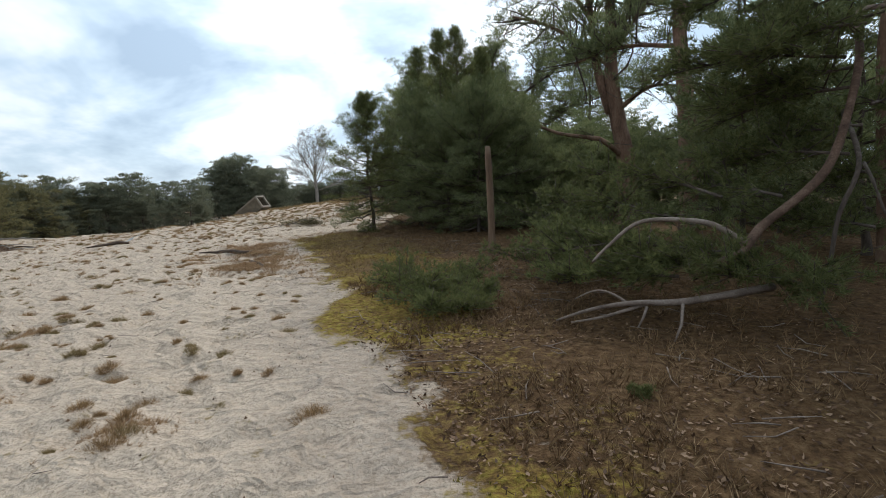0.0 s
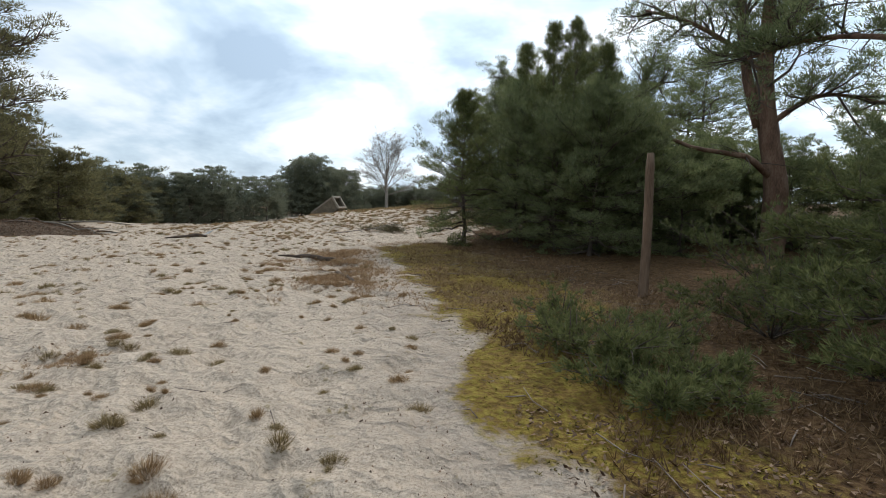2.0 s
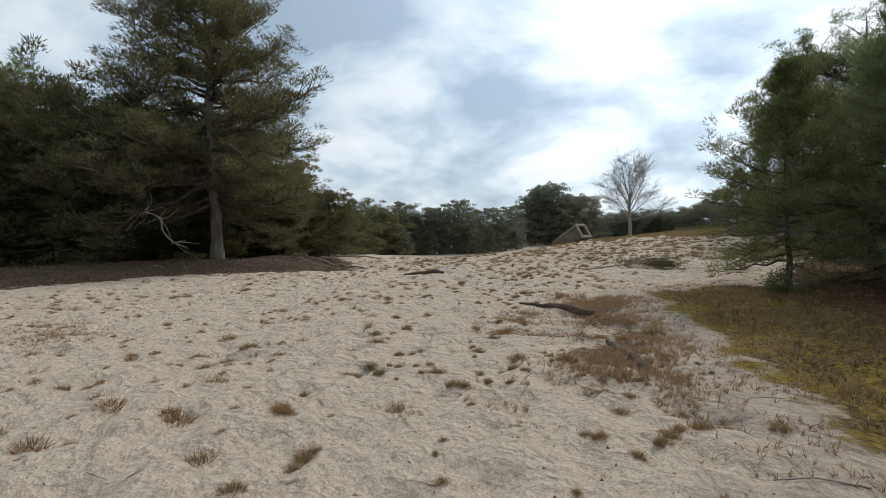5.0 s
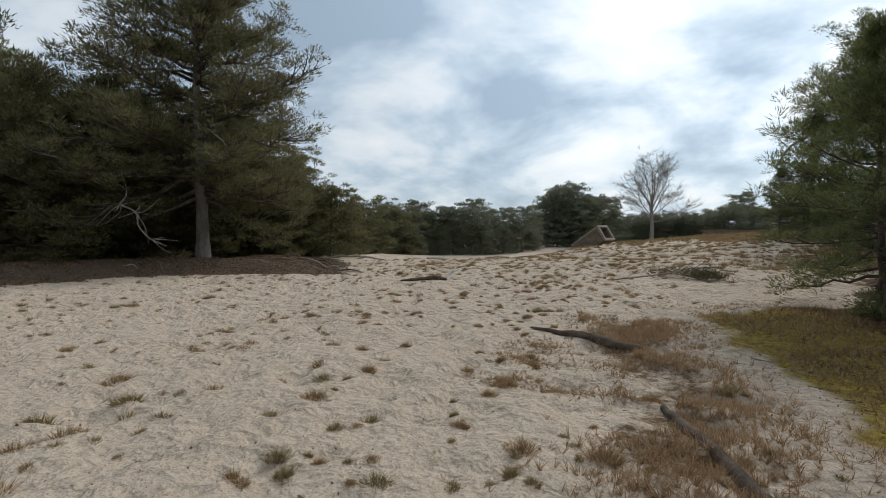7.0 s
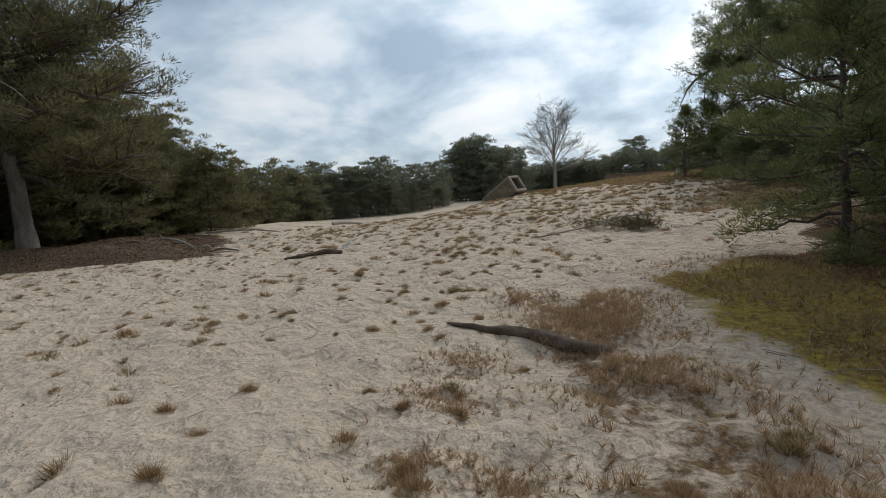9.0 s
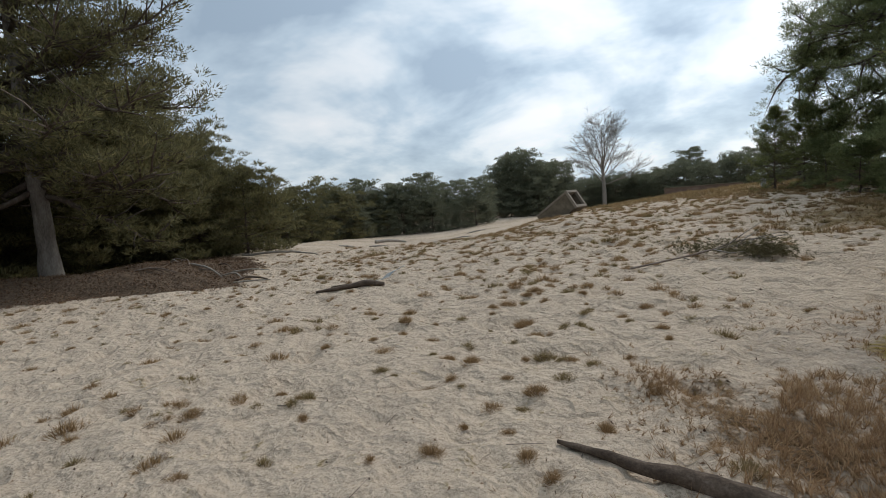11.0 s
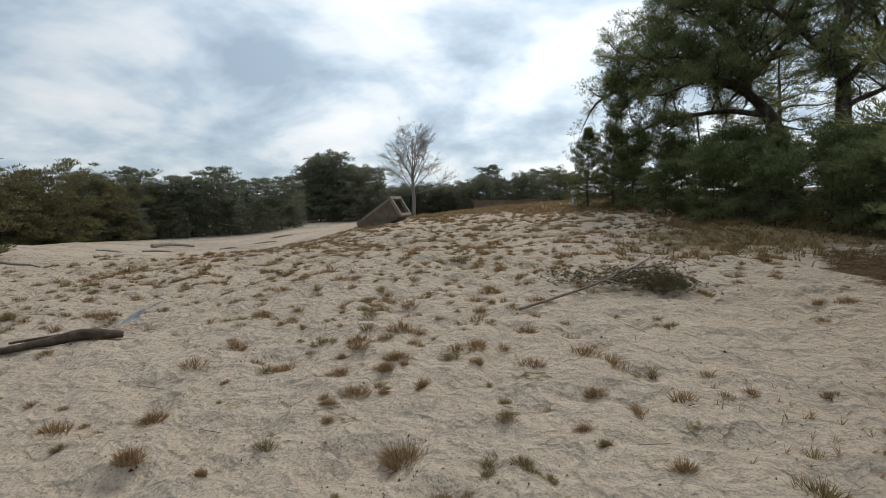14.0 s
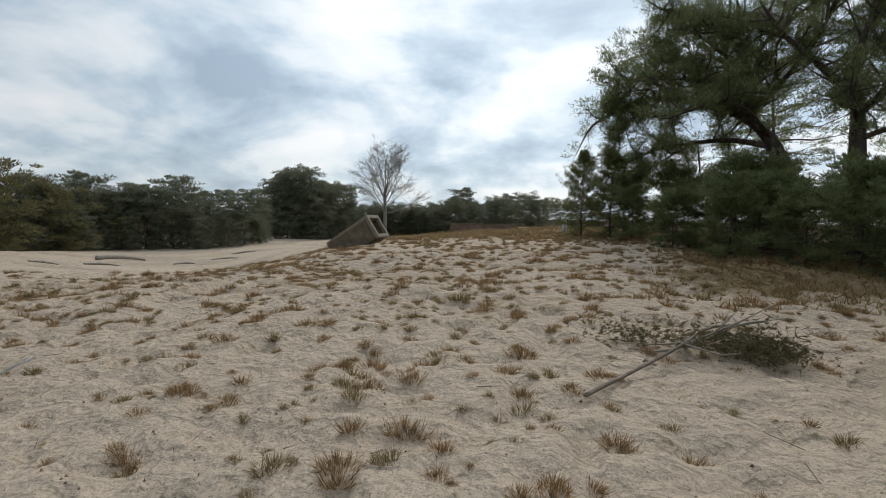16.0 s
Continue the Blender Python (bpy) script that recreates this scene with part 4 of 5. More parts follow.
def low_pine():
    rng = np.random.RandomState(81)
    ob = new("low_pine")
    ob.location = (0, 0, 0)
    t = Sticks()
    t.tube(curve([(6.5, 7.1, -0.25), (6.4, 7.1, 1.4), (6.2, 7.0, 3.0), (6.3, 7.0, 4.6), (6.2, 7.1, 6.4)], 26), np.linspace(0.12, 0.05, 26), 10, 0.06, rng)
    part("trunk", t.mesh("trunk", BARK_RED), ob)
    s = Sticks()
    s.tube(curve([(6.2, 7.0, 3.6), (4.9, 5.9, 3.2), (4.4, 5.25, 2.6), (4.1, 5.0, 2.0), (3.84, 4.87, 1.51), (3.55, 4.84, 1.22), (3.18, 4.85, 0.94), (2.9, 4.79, 0.68), (2.5, 4.9, 0.45)], 26), np.linspace(0.032, 0.05, 26), 8, 0.06, rng)
    part("limb", s.mesh("limb", LIMB_RED), ob, "thick reddish limb sweeping down")
    s = Sticks()
    s.tube(curve([(2.98, 4.8, 0.78), (2.66, 4.82, 0.98), (2.35, 4.86, 1.04), (1.97, 4.92, 1.03), (1.66, 4.93, 0.80), (1.5, 4.9, 0.66)], 22), np.linspace(0.034, 0.012, 22), 7, 0.06, rng)
    part("limb", s.mesh("limb", LIMB), ob, "pale arched limb")
    s = Sticks()
    s.tube(curve([(4.6, 5.7, 2.1), (4.41, 5.3, 1.8), (4.2, 4.96, 1.44), (4.03, 4.97, 0.99), (3.99, 5.0, 0.5), (3.9, 5.0, 0.02)], 16), np.linspace(0.028, 0.018, 16), 7, 0.06, rng)
    s.tube(curve([(4.2, 4.9, 1.5), (4.05, 4.6, 1.3), (4.1, 4.5, 1.0), (4.2, 4.4, 0.9)], 10), np.linspace(0.018, 0.008, 10), 5)
    part("limb", s.mesh("limb", BARK), ob)
    s = Sticks()
    s.tube(curve([(3.2, 4.7, 0.35), (2.28, 4.56, 0.29), (1.78, 4.57, 0.30), (1.43, 4.69, 0.23), (1.09, 4.78, 0.11)], 18), np.linspace(0.042, 0.010, 18), 7, 0.08, rng)
    s.tube(curve([(1.74, 4.58, 0.29), (1.62, 4.73, 0.37), (1.47, 4.78, 0.39), (1.3, 4.85, 0.30)], 10), np.linspace(0.016, 0.006, 10), 5)
    s.tube([(1.89, 4.52, 0.27), (1.84, 4.49, 0.17), (1.78, 4.46, 0.09)], [0.016, 0.012, 0.008], 5)
    s.tube([(2.22, 4.5, 0.28), (2.16, 4.40, 0.12), (2.05, 4.3, -0.01)], [0.018, 0.014, 0.008], 5)
    s.tube(curve([(1.9, 4.57, 0.28), (1.5, 4.6, 0.17), (1.2, 4.62, 0.13)], 8), np.linspace(0.02, 0.008, 8), 5)
    part("dead_limb", s.mesh("dead_limb", LIMB), ob, "forked pale dead limb")
    wood, cs, ds = Sticks(), [], []
    for p0, p1, tw in (((2.6, 5.2, 0.7), (1.35, 6.3, 0.55), 24), ((2.5, 5.6, 0.5), (1.5, 6.9, 0.75), 24), ((2.9, 5.6, 0.9), (1.7, 7.6, 1.15), 32), ((3.2, 5.4, 0.6), (2.3, 6.4, 0.35), 24),
                       ((3.2, 5.6, 1.2), (2.3, 7.6, 1.55), 30), ((2.4, 4.95, 0.45), (1.3, 5.6, 0.30), 24), ((2.9, 4.85, 0.55), (2.1, 5.15, 0.55), 22), ((3.6, 5.2, 1.2), (3.0, 6.8, 1.3), 26),
                       ((3.4, 4.9, 0.4), (2.7, 4.6, 0.5), 18), ((3.7, 4.9, 0.5), (3.3, 4.3, 0.35), 16), ((4.3, 5.3, 2.6), (2.9, 6.2, 2.7), 30), ((4.4, 5.4, 3.2), (3.0, 5.4, 3.4), 30), ((4.4, 5.4, 3.6), (3.3, 6.6, 3.5), 30),
                       ((4.4, 5.3, 2.3), (3.6, 6.4, 2.1), 26), ((4.5, 5.4, 4.2), (3.4, 4.8, 4.4), 28), ((4.5, 5.4, 3.0), (5.3, 4.2, 2.9), 26), ((4.5, 5.5, 4.8), (3.4, 6.2, 5.2), 28), ((4.4, 5.5, 5.6), (4.6, 4.6, 6.0), 24), ((4.5, 5.2, 2.1), (5.6, 6.0, 2.1), 26), ((4.6, 5.3, 1.4), (5.2, 6.6, 1.2), 26), ((4.4, 5.2, 2.9), (3.1, 5.0, 2.6), 34), ((4.4, 5.3, 3.8), (2.9, 6.0, 4.1), 34), ((4.4, 5.5, 3.3), (4.2, 7.0, 3.0), 34), ((4.5, 5.5, 4.4), (4.0, 6.8, 4.4), 34), ((4.4, 5.3, 2.5), (3.3, 5.8, 2.2), 34),
                       ((4.5, 5.3, 1.9), (4.1, 6.6, 1.7), 30), ((4.3, 5.2, 1.6), (3.5, 6.2, 1.6), 30), ((4.7, 5.3, 0.8), (4.3, 6.4, 0.8), 28), ((4.6, 5.2, 3.4), (4.9, 4.2, 3.6), 30)):
        spray(cs, ds, wood, p0, p1, rng, int(tw * 1.5), 14, 0.55, 0.02)
    part("branchwood", wood.mesh("branchwood", BARK), ob)
    v, f = blades(np.concatenate(cs), np.concatenate(ds) / 1.2, 0.095, 0.010, 12, rng, 0.6)
    part("crown", mesh_of("crown", v, f, NEEDLES_BLUE), ob, "blue-green needle sprays")
    tagged(ob, "low pine with a limb sweeping down to the ground", "tree")


low_pine()


def ground_bush(x, y, seed, spread, tall, label, scale=1.0):
    rng = np.random.RandomState(seed)
    ob = new("pine_bush")
    wood, cs, ds = Sticks(), [], []
    for k in range(9 if spread > 0.2 else 3):
        a = k * 2.4 + rng.normal(0, 0.3)
        r = spread * rng.uniform(0.6, 1.1)
        spray(cs, ds, wood, (0.05 * math.cos(a), 0.05 * math.sin(a), 0.02), (r * math.cos(a), r * math.sin(a), tall * rng.uniform(0.45, 1.0)), rng, 15, 9, spread * 0.42, 0.014)
    part("branchwood", wood.mesh("branchwood", BARK), ob)
    v, f = blades(np.concatenate(cs), np.concatenate(ds) / 1.2, 0.08, 0.009, 12, rng, 0.6)
    v[:, 2] = np.maximum(v[:, 2], 0.0)
    part("crown", mesh_of("crown", v, f, NEEDLES_BLUE), ob)
    ob.location = (x, y, on_ground(x, y, 0.01))
    ob.scale = (scale,) * 3
    return tagged(ob, label, "bush", "low pine bushes")


ground_bush(-0.3, 6.65, 91, 0.85, 0.42, "low spreading pine seedling on the moss edge")
ground_bush(0.0, 5.8, 92, 0.6, 0.34, "low spreading pine seedling over brown litter")
ground_bush(1.8, 7.8, 93, 0.95, 0.75, "waist-high bushy pine seedling")
ground_bush(2.6, 9.0, 94, 1.3, 1.1, "waist-high bushy pine seedling")
ground_bush(1.3, 3.25, 95, 0.13, 0.12, "tiny pine seedling among dead leaves", 0.45)


# ---- fallen wood ----
def lying_log(name, pts, radii, mat, label, category="log", sides=10):
    rng = np.random.RandomState(len(label))
    s = Sticks()
    line = curve(pts, 20)
    h = height(line[:, 0], line[:, 1])
    line[:, 2] += 0.3 * h + 0.7 * np.linspace(h[:5].mean(), h[-5:].mean(), 20)   # stiff wood bridges the dents
    s.tube(line, np.interp(np.linspace(0, 1, 20), np.linspace(0, 1, len(radii)), radii), sides, 0.12, rng)
    return tagged(new(name, s.mesh(name, mat)), label, category)


lying_log("log", [(-6.9, 13.85, 0.02), (-6.35, 13.72, 0.04), (-5.8, 13.58, 0.045), (-5.2, 13.42, 0.02)], [0.012, 0.040, 0.068, 0.055], LOG, "dark weathered log half sunk in the sand")
lying_log("log", [(-4.55, 11.5, 0.0), (-4.37, 11.2, 0.02), (-4.1, 10.8, 0.02), (-3.75, 10.3, 0.015)], [0.03, 0.05, 0.06, 0.045], LOG, "dark rotten log lying in brown grass")


def plank_and_sheet():
    lying_log("stick", [(-13.0, 17.92, 0.02), (-12.65, 18.3, 0.05), (-12.3, 18.6, 0.08), (-11.98, 18.8, 0.05)], [0.02, 0.045, 0.065, 0.045], LOG, "dark flat driftwood branch on sand", "branch", 7)
    lying_log("stick", [(-13.0, 18.35, 0.02), (-12.6, 18.55, 0.06), (-12.2, 18.72, 0.08)], [0.012, 0.022, 0.02], LOG, "thin dark driftwood stick on sand", "branch", 6)
    bm = bmesh.new()
    n = 7
    grid = [[bm.verts.new((0.75 * i / (n - 1), 0.10 * (j - 1) * (1 - 0.12 * i) + 0.02 * math.sin(i), 0.04 + 0.30 * (i / (n - 1)) ** 1.3 + 0.03 * math.sin(i * 1.7 + j))) for j in range(3)] for i in range(n)]
    for i in range(n - 1):
        for j in range(2):
            bm.faces.new((grid[i][j], grid[i + 1][j], grid[i + 1][j + 1], grid[i][j + 1]))
    bmesh.ops.solidify(bm, geom=bm.faces[:], thickness=0.012)
    ob = new("torn_sheet", from_bm("torn_sheet", bm, PLASTIC))
    ob.matrix_basis = Matrix.Translation((-12.4, 18.9, on_ground(-12.4, 18.9, 0.02))) @ Matrix.Rotation(radians(52), 4, "Z")
    tagged(ob, "pale grey torn sheet sticking out of sand", "debris")


plank_and_sheet()


def fallen_branch():
    rng = np.random.RandomState(101)
    ob = new("fallen_branch")
    s = Sticks()
    main = [(-7.4, 19.5, 0.03), (-6.9, 20.0, 0.06), (-6.3, 20.6, 0.12), (-5.9, 20.95, 0.22), (-5.5, 21.1, 0.25)]
    z0 = on_ground(-6.2, 20.7)

    def lift(p):
        q = np.array(p, float)
        q[:, 2] += macro(q[:, 0], q[:, 1])
        return q
    s.tube(lift(curve(main, 16)), np.linspace(0.018, 0.011, 16), 7, 0.08, rng)
    for k in range(16):
        b = np.array(main[2]) + (np.array(main[4]) - np.array(main[2])) * rng.uniform(-0.5, 1)
        d = rng.normal(0, 1, 3) * np.array([0.7, 0.5, 0.28]) + np.array([0.25, 0.1, 0.12])
        w = Sticks()
        w.tube(lift(np.stack([b, b + d * 0.3 + rng.normal(0, 0.04, 3), b + d * 0.62])), [0.012, 0.008, 0.004], 4)
        part("twig", w.mesh("twig", BARK_PALE), ob)
    part("stem", s.mesh("stem", LIMB), ob)
    cs, ds = [], []
    for cx, cy, sx, sy, k in ((-5.45, 20.75, 0.34, 0.24, 620), (-6.5, 21.1, 0.45, 0.18, 200), (-5.9, 20.9, 0.45, 0.22, 260)):
        c = np.stack([rng.normal(cx, sx * 0.6, k), rng.normal(cy, sy * 0.7, k), np.abs(rng.normal(0, 0.11, k)) + 0.03], 1)
        c[:, 2] += macro(c[:, 0], c[:, 1])
        cs.append(c)
        ds.append(rng.normal(0, 1, (k, 3)) * np.array([1, 1, 0.4]))
    v, f = blades(np.concatenate(cs), np.concatenate(ds), 0.085, 0.006, 12, rng, 0.6)
    part("needles", mesh_of("needles", v, f, NEEDLES_DRY), ob, "dull olive withered needles")
    tagged(ob, "fallen pine branch with withered needles lying on sand", "branch")


fallen_branch()


def dead_hanging():
    rng = np.random.RandomState(111)
    s = Sticks()
    base = np.array([-22.4, 14.7, 0])
    pts = [(-0.3, -0.3, 2.4), (0.05, 0.05, 2.15), (0.1, 0.12, 1.65), (0.35, 0.4, 1.2), (0.7, 0.75, 0.95)]
    s.tube(curve(np.array(pts) + base, 14), np.linspace(0.032, 0.014, 14), 6, 0.1, rng)
    for k in range(16):
        i = rng.randint(0, 4)
        b = np.array(pts[i]) + base
        d = rng.normal(0, 0.36, 3) + np.array([0.1, 0.1, -0.1])
        s.tube(curve([b, b + d * 0.6 + rng.normal(0, 0.1, 3), b + d * 1.3 + rng.normal(0, 0.12, 3)], 6), np.linspace(0.018, 0.006, 6), 4)
    s.tube(curve(np.array([(-0.3, -0.3, 2.4), (-1.8, 0.3, 3.2), (-5.2, -1.4, 4.0)]) + base, 10), np.linspace(0.018, 0.03, 10), 6)
    tagged(new("dead_branch", s.mesh("dead_branch", BARK_PALE)), "pale dead branch hanging below the dark pines", "branch")


dead_hanging()
lying_log("stick", [(-16.9, 19.0, 0.03), (-16.4, 19.1, 0.10), (-15.9, 19.2, 0.04)], [0.02, 0.03, 0.015], LOG, "gnarled stick on brown litter", "branch", 6)
lying_log("stick", [(-19.6, 19.6, 0.05), (-18.4, 19.3, 0.12), (-17.4, 19.0, 0.04)], [0.03, 0.03, 0.015], BARK_PALE, "pale fallen stick on the bank", "branch", 6)
lying_log("stick", [(-23.5, 24.3, 0.05), (-21.6, 24.9, 0.16), (-20.2, 25.3, 0.05)], [0.05, 0.05, 0.02], BARK_PALE, "pale fallen branch at the wood's foot", "branch", 6)
lying_log("log", [polar(40, 44) + (0.15,), polar(38, 45) + (0.25,), polar(36, 46) + (0.1,)], [0.16, 0.16, 0.08], BARK_PALE, "pale dead tree trunk on far sand")


for _az, _d, _ln in ((30, 47, 2.2), (33.5, 43, 1.6), (41, 40, 2.4), (45, 37, 1.8), (28, 52, 2.0)):
    lying_log("stick", [polar(_az, _d) + (0.05,), polar(_az - _ln * 0.6, _d + 0.3) + (0.10,), polar(_az - _ln * 1.2, _d + 0.2) + (0.06,)], [0.07, 0.08, 0.03], BARK_PALE, "pale dead branch lying on far sand", "branch", 6)


def bank_debris():
    rng = np.random.RandomState(151)
    for k in range(14):
        y = rng.uniform(14, 21)
        x = float(left_edge(y)) - rng.uniform(0.2, 3.5)
        a, ln = rng.uniform(-0.6, 0.6), rng.uniform(0.5, 1.5)
        p = [(x, y, 0.03), (x + ln * 0.5 * math.cos(a), y + ln * 0.5 * math.sin(a) + rng.normal(0, 0.08), 0.03 + rng.uniform(0, 0.12)), (x + ln * math.cos(a), y + ln * math.sin(a), 0.02)]
        lying_log("stick", p, [0.022, 0.02, 0.008], (BARK_PALE, LIMB, LOG)[k % 3], ("pale dead stick lying on the bank", "brown dead stick lying on the bank", "dark dead stick lying on the bank")[k % 3], "branch", 5)


bank_debris()


# ---- tilted concrete box ----
def concrete_box():
    ob = new("concrete_box")
    L, W, H, T = 2.0, 1.0, 0.92, 0.09

    def slab(x0, x1, y0, y1, z0, z1, mat, name, label=""):
        bm = bmesh.new()
        bmesh.ops.create_cube(bm, size=1.0)
        for v in bm.verts:
            v.co = Vector((x0 + (v.co.x + 0.5) * (x1 - x0), y0 + (v.co.y + 0.5) * (y1 - y0), z0 + (v.co.z + 0.5) * (z1 - z0)))
        bmesh.ops.bevel(bm, geom=bm.edges[:], offset=0.012, segments=2, affect="EDGES")
        part(name, from_bm(name, bm, mat), ob, label)
    slab(-L / 2, L / 2 - 0.12, -W / 2, -W / 2 + T, -H / 2 + T, H / 2 - T, CONCRETE, "side_panel")
    slab(-L / 2, L / 2 - 0.12, W / 2 - T, W / 2, -H / 2 + T, H / 2 - T, CONCRETE, "side_panel")
    slab(-L / 2, L / 2 - 0.12, -W / 2 - 0.01, W / 2 + 0.01, H / 2 - T + 0.002, H / 2, CONCRETE_PALE, "top_panel", "pale concrete top")
    slab(-L / 2, L / 2 - 0.12, -W / 2 - 0.01, W / 2 + 0.01, -H / 2, -H / 2 + T - 0.002, CONCRETE, "bottom_panel")
    slab(-L / 2 - 0.002, -L / 2 + T, -W / 2 + T + 0.002, W / 2 - T - 0.002, -H / 2 + T, H / 2 - T, CONCRETE, "end_panel")
    for z0, z1 in ((-H / 2 - 0.02, -H / 2 + 0.12), (H / 2 - 0.12, H / 2 + 0.02)):
        slab(L / 2 - 0.117, L / 2, -W / 2 - 0.02, W / 2 + 0.02, z0, z1, CONCRETE_PALE, "rim", "pale concrete rim")
    for y0, y1 in ((-W / 2 - 0.02, -W / 2 + 0.12), (W / 2 - 0.12, W / 2 + 0.02)):
        slab(L / 2 - 0.117, L / 2, y0, y1, -H / 2 + 0.122, H / 2 - 0.122, CONCRETE_PALE, "rim", "pale concrete rim")
    ob.matrix_basis = Matrix.Translation((-13.0, 34.3, 0.62)) @ Matrix.Rotation(radians(-12), 4, "Z") @ Matrix.Rotation(radians(-33), 4, "Y")
    tagged(ob, "hollow concrete box tilted and half buried on the crest", "concrete box")


concrete_box()


# ---- far wall and building ----
def far_buildings():
    ob = new("garden_wall")
    bm = bmesh.new()
    bmesh.ops.create_cube(bm, size=1.0)
    for v in bm.verts:
        v.co = Vector((v.co.x * 6.2, v.co.y * 0.25, v.co.z * 2.4))
    part("wall_body", from_bm("wall_body", bm, BRICK), ob)
    bm = bmesh.new()
    bmesh.ops.create_cube(bm, size=1.0)
    for v in bm.verts:
        v.co = Vector((v.co.x * 6.3, v.co.y * 0.36, 1.232 + v.co.z * 0.06))
    part("coping", from_bm("coping", bm, CONCRETE), ob, "grey coping")
    ob.location = (-8.2, 61, -0.25)
    tagged(ob, "low brown wall with a grey coping behind the dune", "wall")
    ob = new("house")
    x, y = polar(41.5, 120)
    bm = bmesh.new()
    bmesh.ops.create_cube(bm, size=1.0)
    for v in bm.verts:
        v.co = Vector((v.co.x * 16, v.co.y * 9, v.co.z * 7.6 + 3.8))
    part("wall_body", from_bm("wall_body", bm, BRICK), ob)
    bm = bmesh.new()
    bmesh.ops.create_cube(bm, size=1.0)
    for v in bm.verts:
        s = 0.75 if v.co.z > 0 else 1.03
        v.co = Vector((v.co.x * 16 * s, v.co.y * 9 * s, v.co.z * 1.4 + 8.3))
    part("roof", from_bm("roof", bm, ROOF), ob)
    ob.location = (x, y, on_ground(x, y))
    ob.rotation_euler = (0, 0, radians(41))
    tagged(ob, "far building with a pale roof above the trees", "house")


far_buildings()


def stone_pillar():
    s = Sticks()
    s.tube([(0, 0, -0.3), (0, 0, 0.55), (0, 0, 0.62)], [0.11, 0.10, 0.06], 8)
    s.tube([(0, 0, 0.62), (0, 0, 0.74), (0, 0, 0.78)], [0.16, 0.15, 0.05], 8)
    ob = new("stone_pillar", s.mesh("stone_pillar", PLASTIC))
    ob.location = (-4.7, 37.6, on_ground(-4.7, 37.6, 0.0))
    tagged(ob, "small pale stone pillar at the thicket's end", "pillar")


stone_pillar()


# ---- grass tufts on the sand ----
def tuft_mesh(seed, size, tall, count, mat, width=0.007):
    rng = np.random.RandomState(seed)
    r, a = size * 0.5 * rng.uniform(0, 1, count) ** 0.75, rng.uniform(0, 6.28, count)
    flat = rng.uniform(0.6, 1)
    c = np.stack([r * np.cos(a), r * np.sin(a) * flat, np.full(count, -0.03)], 1)
    d = np.stack([c[:, 0] * 2.0 / size, c[:, 1] * 2.0 / size, np.full(count, 1.1)], 1) + rng.normal(0, 0.3, (count, 3)) * np.array([1, 1, 0.2])
    tallness = tall * 0.80 * (1.15 - 0.9 * r / size) * rng.uniform(0.6, 1.1, count) + 0.03
    v, f = blades(c, d, tallness, width, 2, rng, 0.32, 0.12)
    return mesh_of("grass_tuft", v, f, mat)


TUFTS = [tuft_mesh(200 + k, s, h, c, m, 0.0045) for k, (s, h, c, m) in enumerate(((0.17, 0.12, 300, TUFT), (0.22, 0.13, 380, TUFT), (0.14, 0.11, 240, TUFT_GREEN), (0.28, 0.13, 460, TUFT), (0.19, 0.12, 330, TUFT_GREEN), (0.12, 0.14, 200, TUFT)))]
TUFTS_FAR = [tuft_mesh(300 + k, s, h, c, m, 0.015) for k, (s, h, c, m) in enumerate(((0.24, 0.15, 60, TUFT), (0.30, 0.17, 76, TUFT), (0.21, 0.14, 50, TUFT_GREEN), (0.36, 0.17, 90, TUFT), (0.27, 0.16, 66, TUFT_GREEN), (0.18, 0.17, 44, TUFT)))]
TUFTS_MID = [tuft_mesh(250 + k, s, h, c, m, 0.008) for k, (s, h, c, m) in enumerate(((0.19, 0.13, 90, TUFT), (0.24, 0.14, 115, TUFT), (0.16, 0.12, 74, TUFT_GREEN), (0.30, 0.14, 140, TUFT), (0.21, 0.13, 100, TUFT_GREEN), (0.14, 0.15, 62, TUFT)))]
TUFT_LABELS = ["small brown dry grass tuft on sand", "brown dry grass tuft on sand", "small olive grass tuft on sand", "broad brown dry grass tuft on sand", "olive-brown grass tuft on sand", "thin upright brown grass tuft on sand"]


TUFTS_LAST = [(-10.4, 17.8), (-9.9, 18.0), (-9.5, 17.9), (-9.0, 17.8), (-10.8, 18.4), (-10.5, 18.6), (-10.6, 19.4), (-9.9, 19.1), (-9.4, 19.0), (-9.0, 18.4), (-9.1, 18.1), (-8.4, 18.6), (-8.5, 17.9), (-8.0, 18.2), (-8.1, 19.2), (-7.6, 18.4), (-7.3, 18.9), (-6.9, 18.8), (-7.8, 17.9), (-6.6, 17.9), (-7.3, 17.8), (-6.8, 18.1), (-8.0, 20.1), (-7.2, 20.0), (-8.3, 21.2), (-9.0, 21.1), (-9.9, 21.0), (-12.2, 20.5), (-11.4, 20.2), (-11.7, 21.5), (-9.1, 19.7), (-8.7, 19.4), (-4.3, 21.3), (-7.5, 22.8), (-6.3, 23.4), (-9.2, 23.1), (-10.0, 23.1), (-12.7, 20.8), (-13.6, 20.9), (-7.5, 19.6), (-7.7, 20.8), (-5.0, 20.7), (-3.6, 21.7), (-8.4, 20.5), (-11.1, 20.4)]
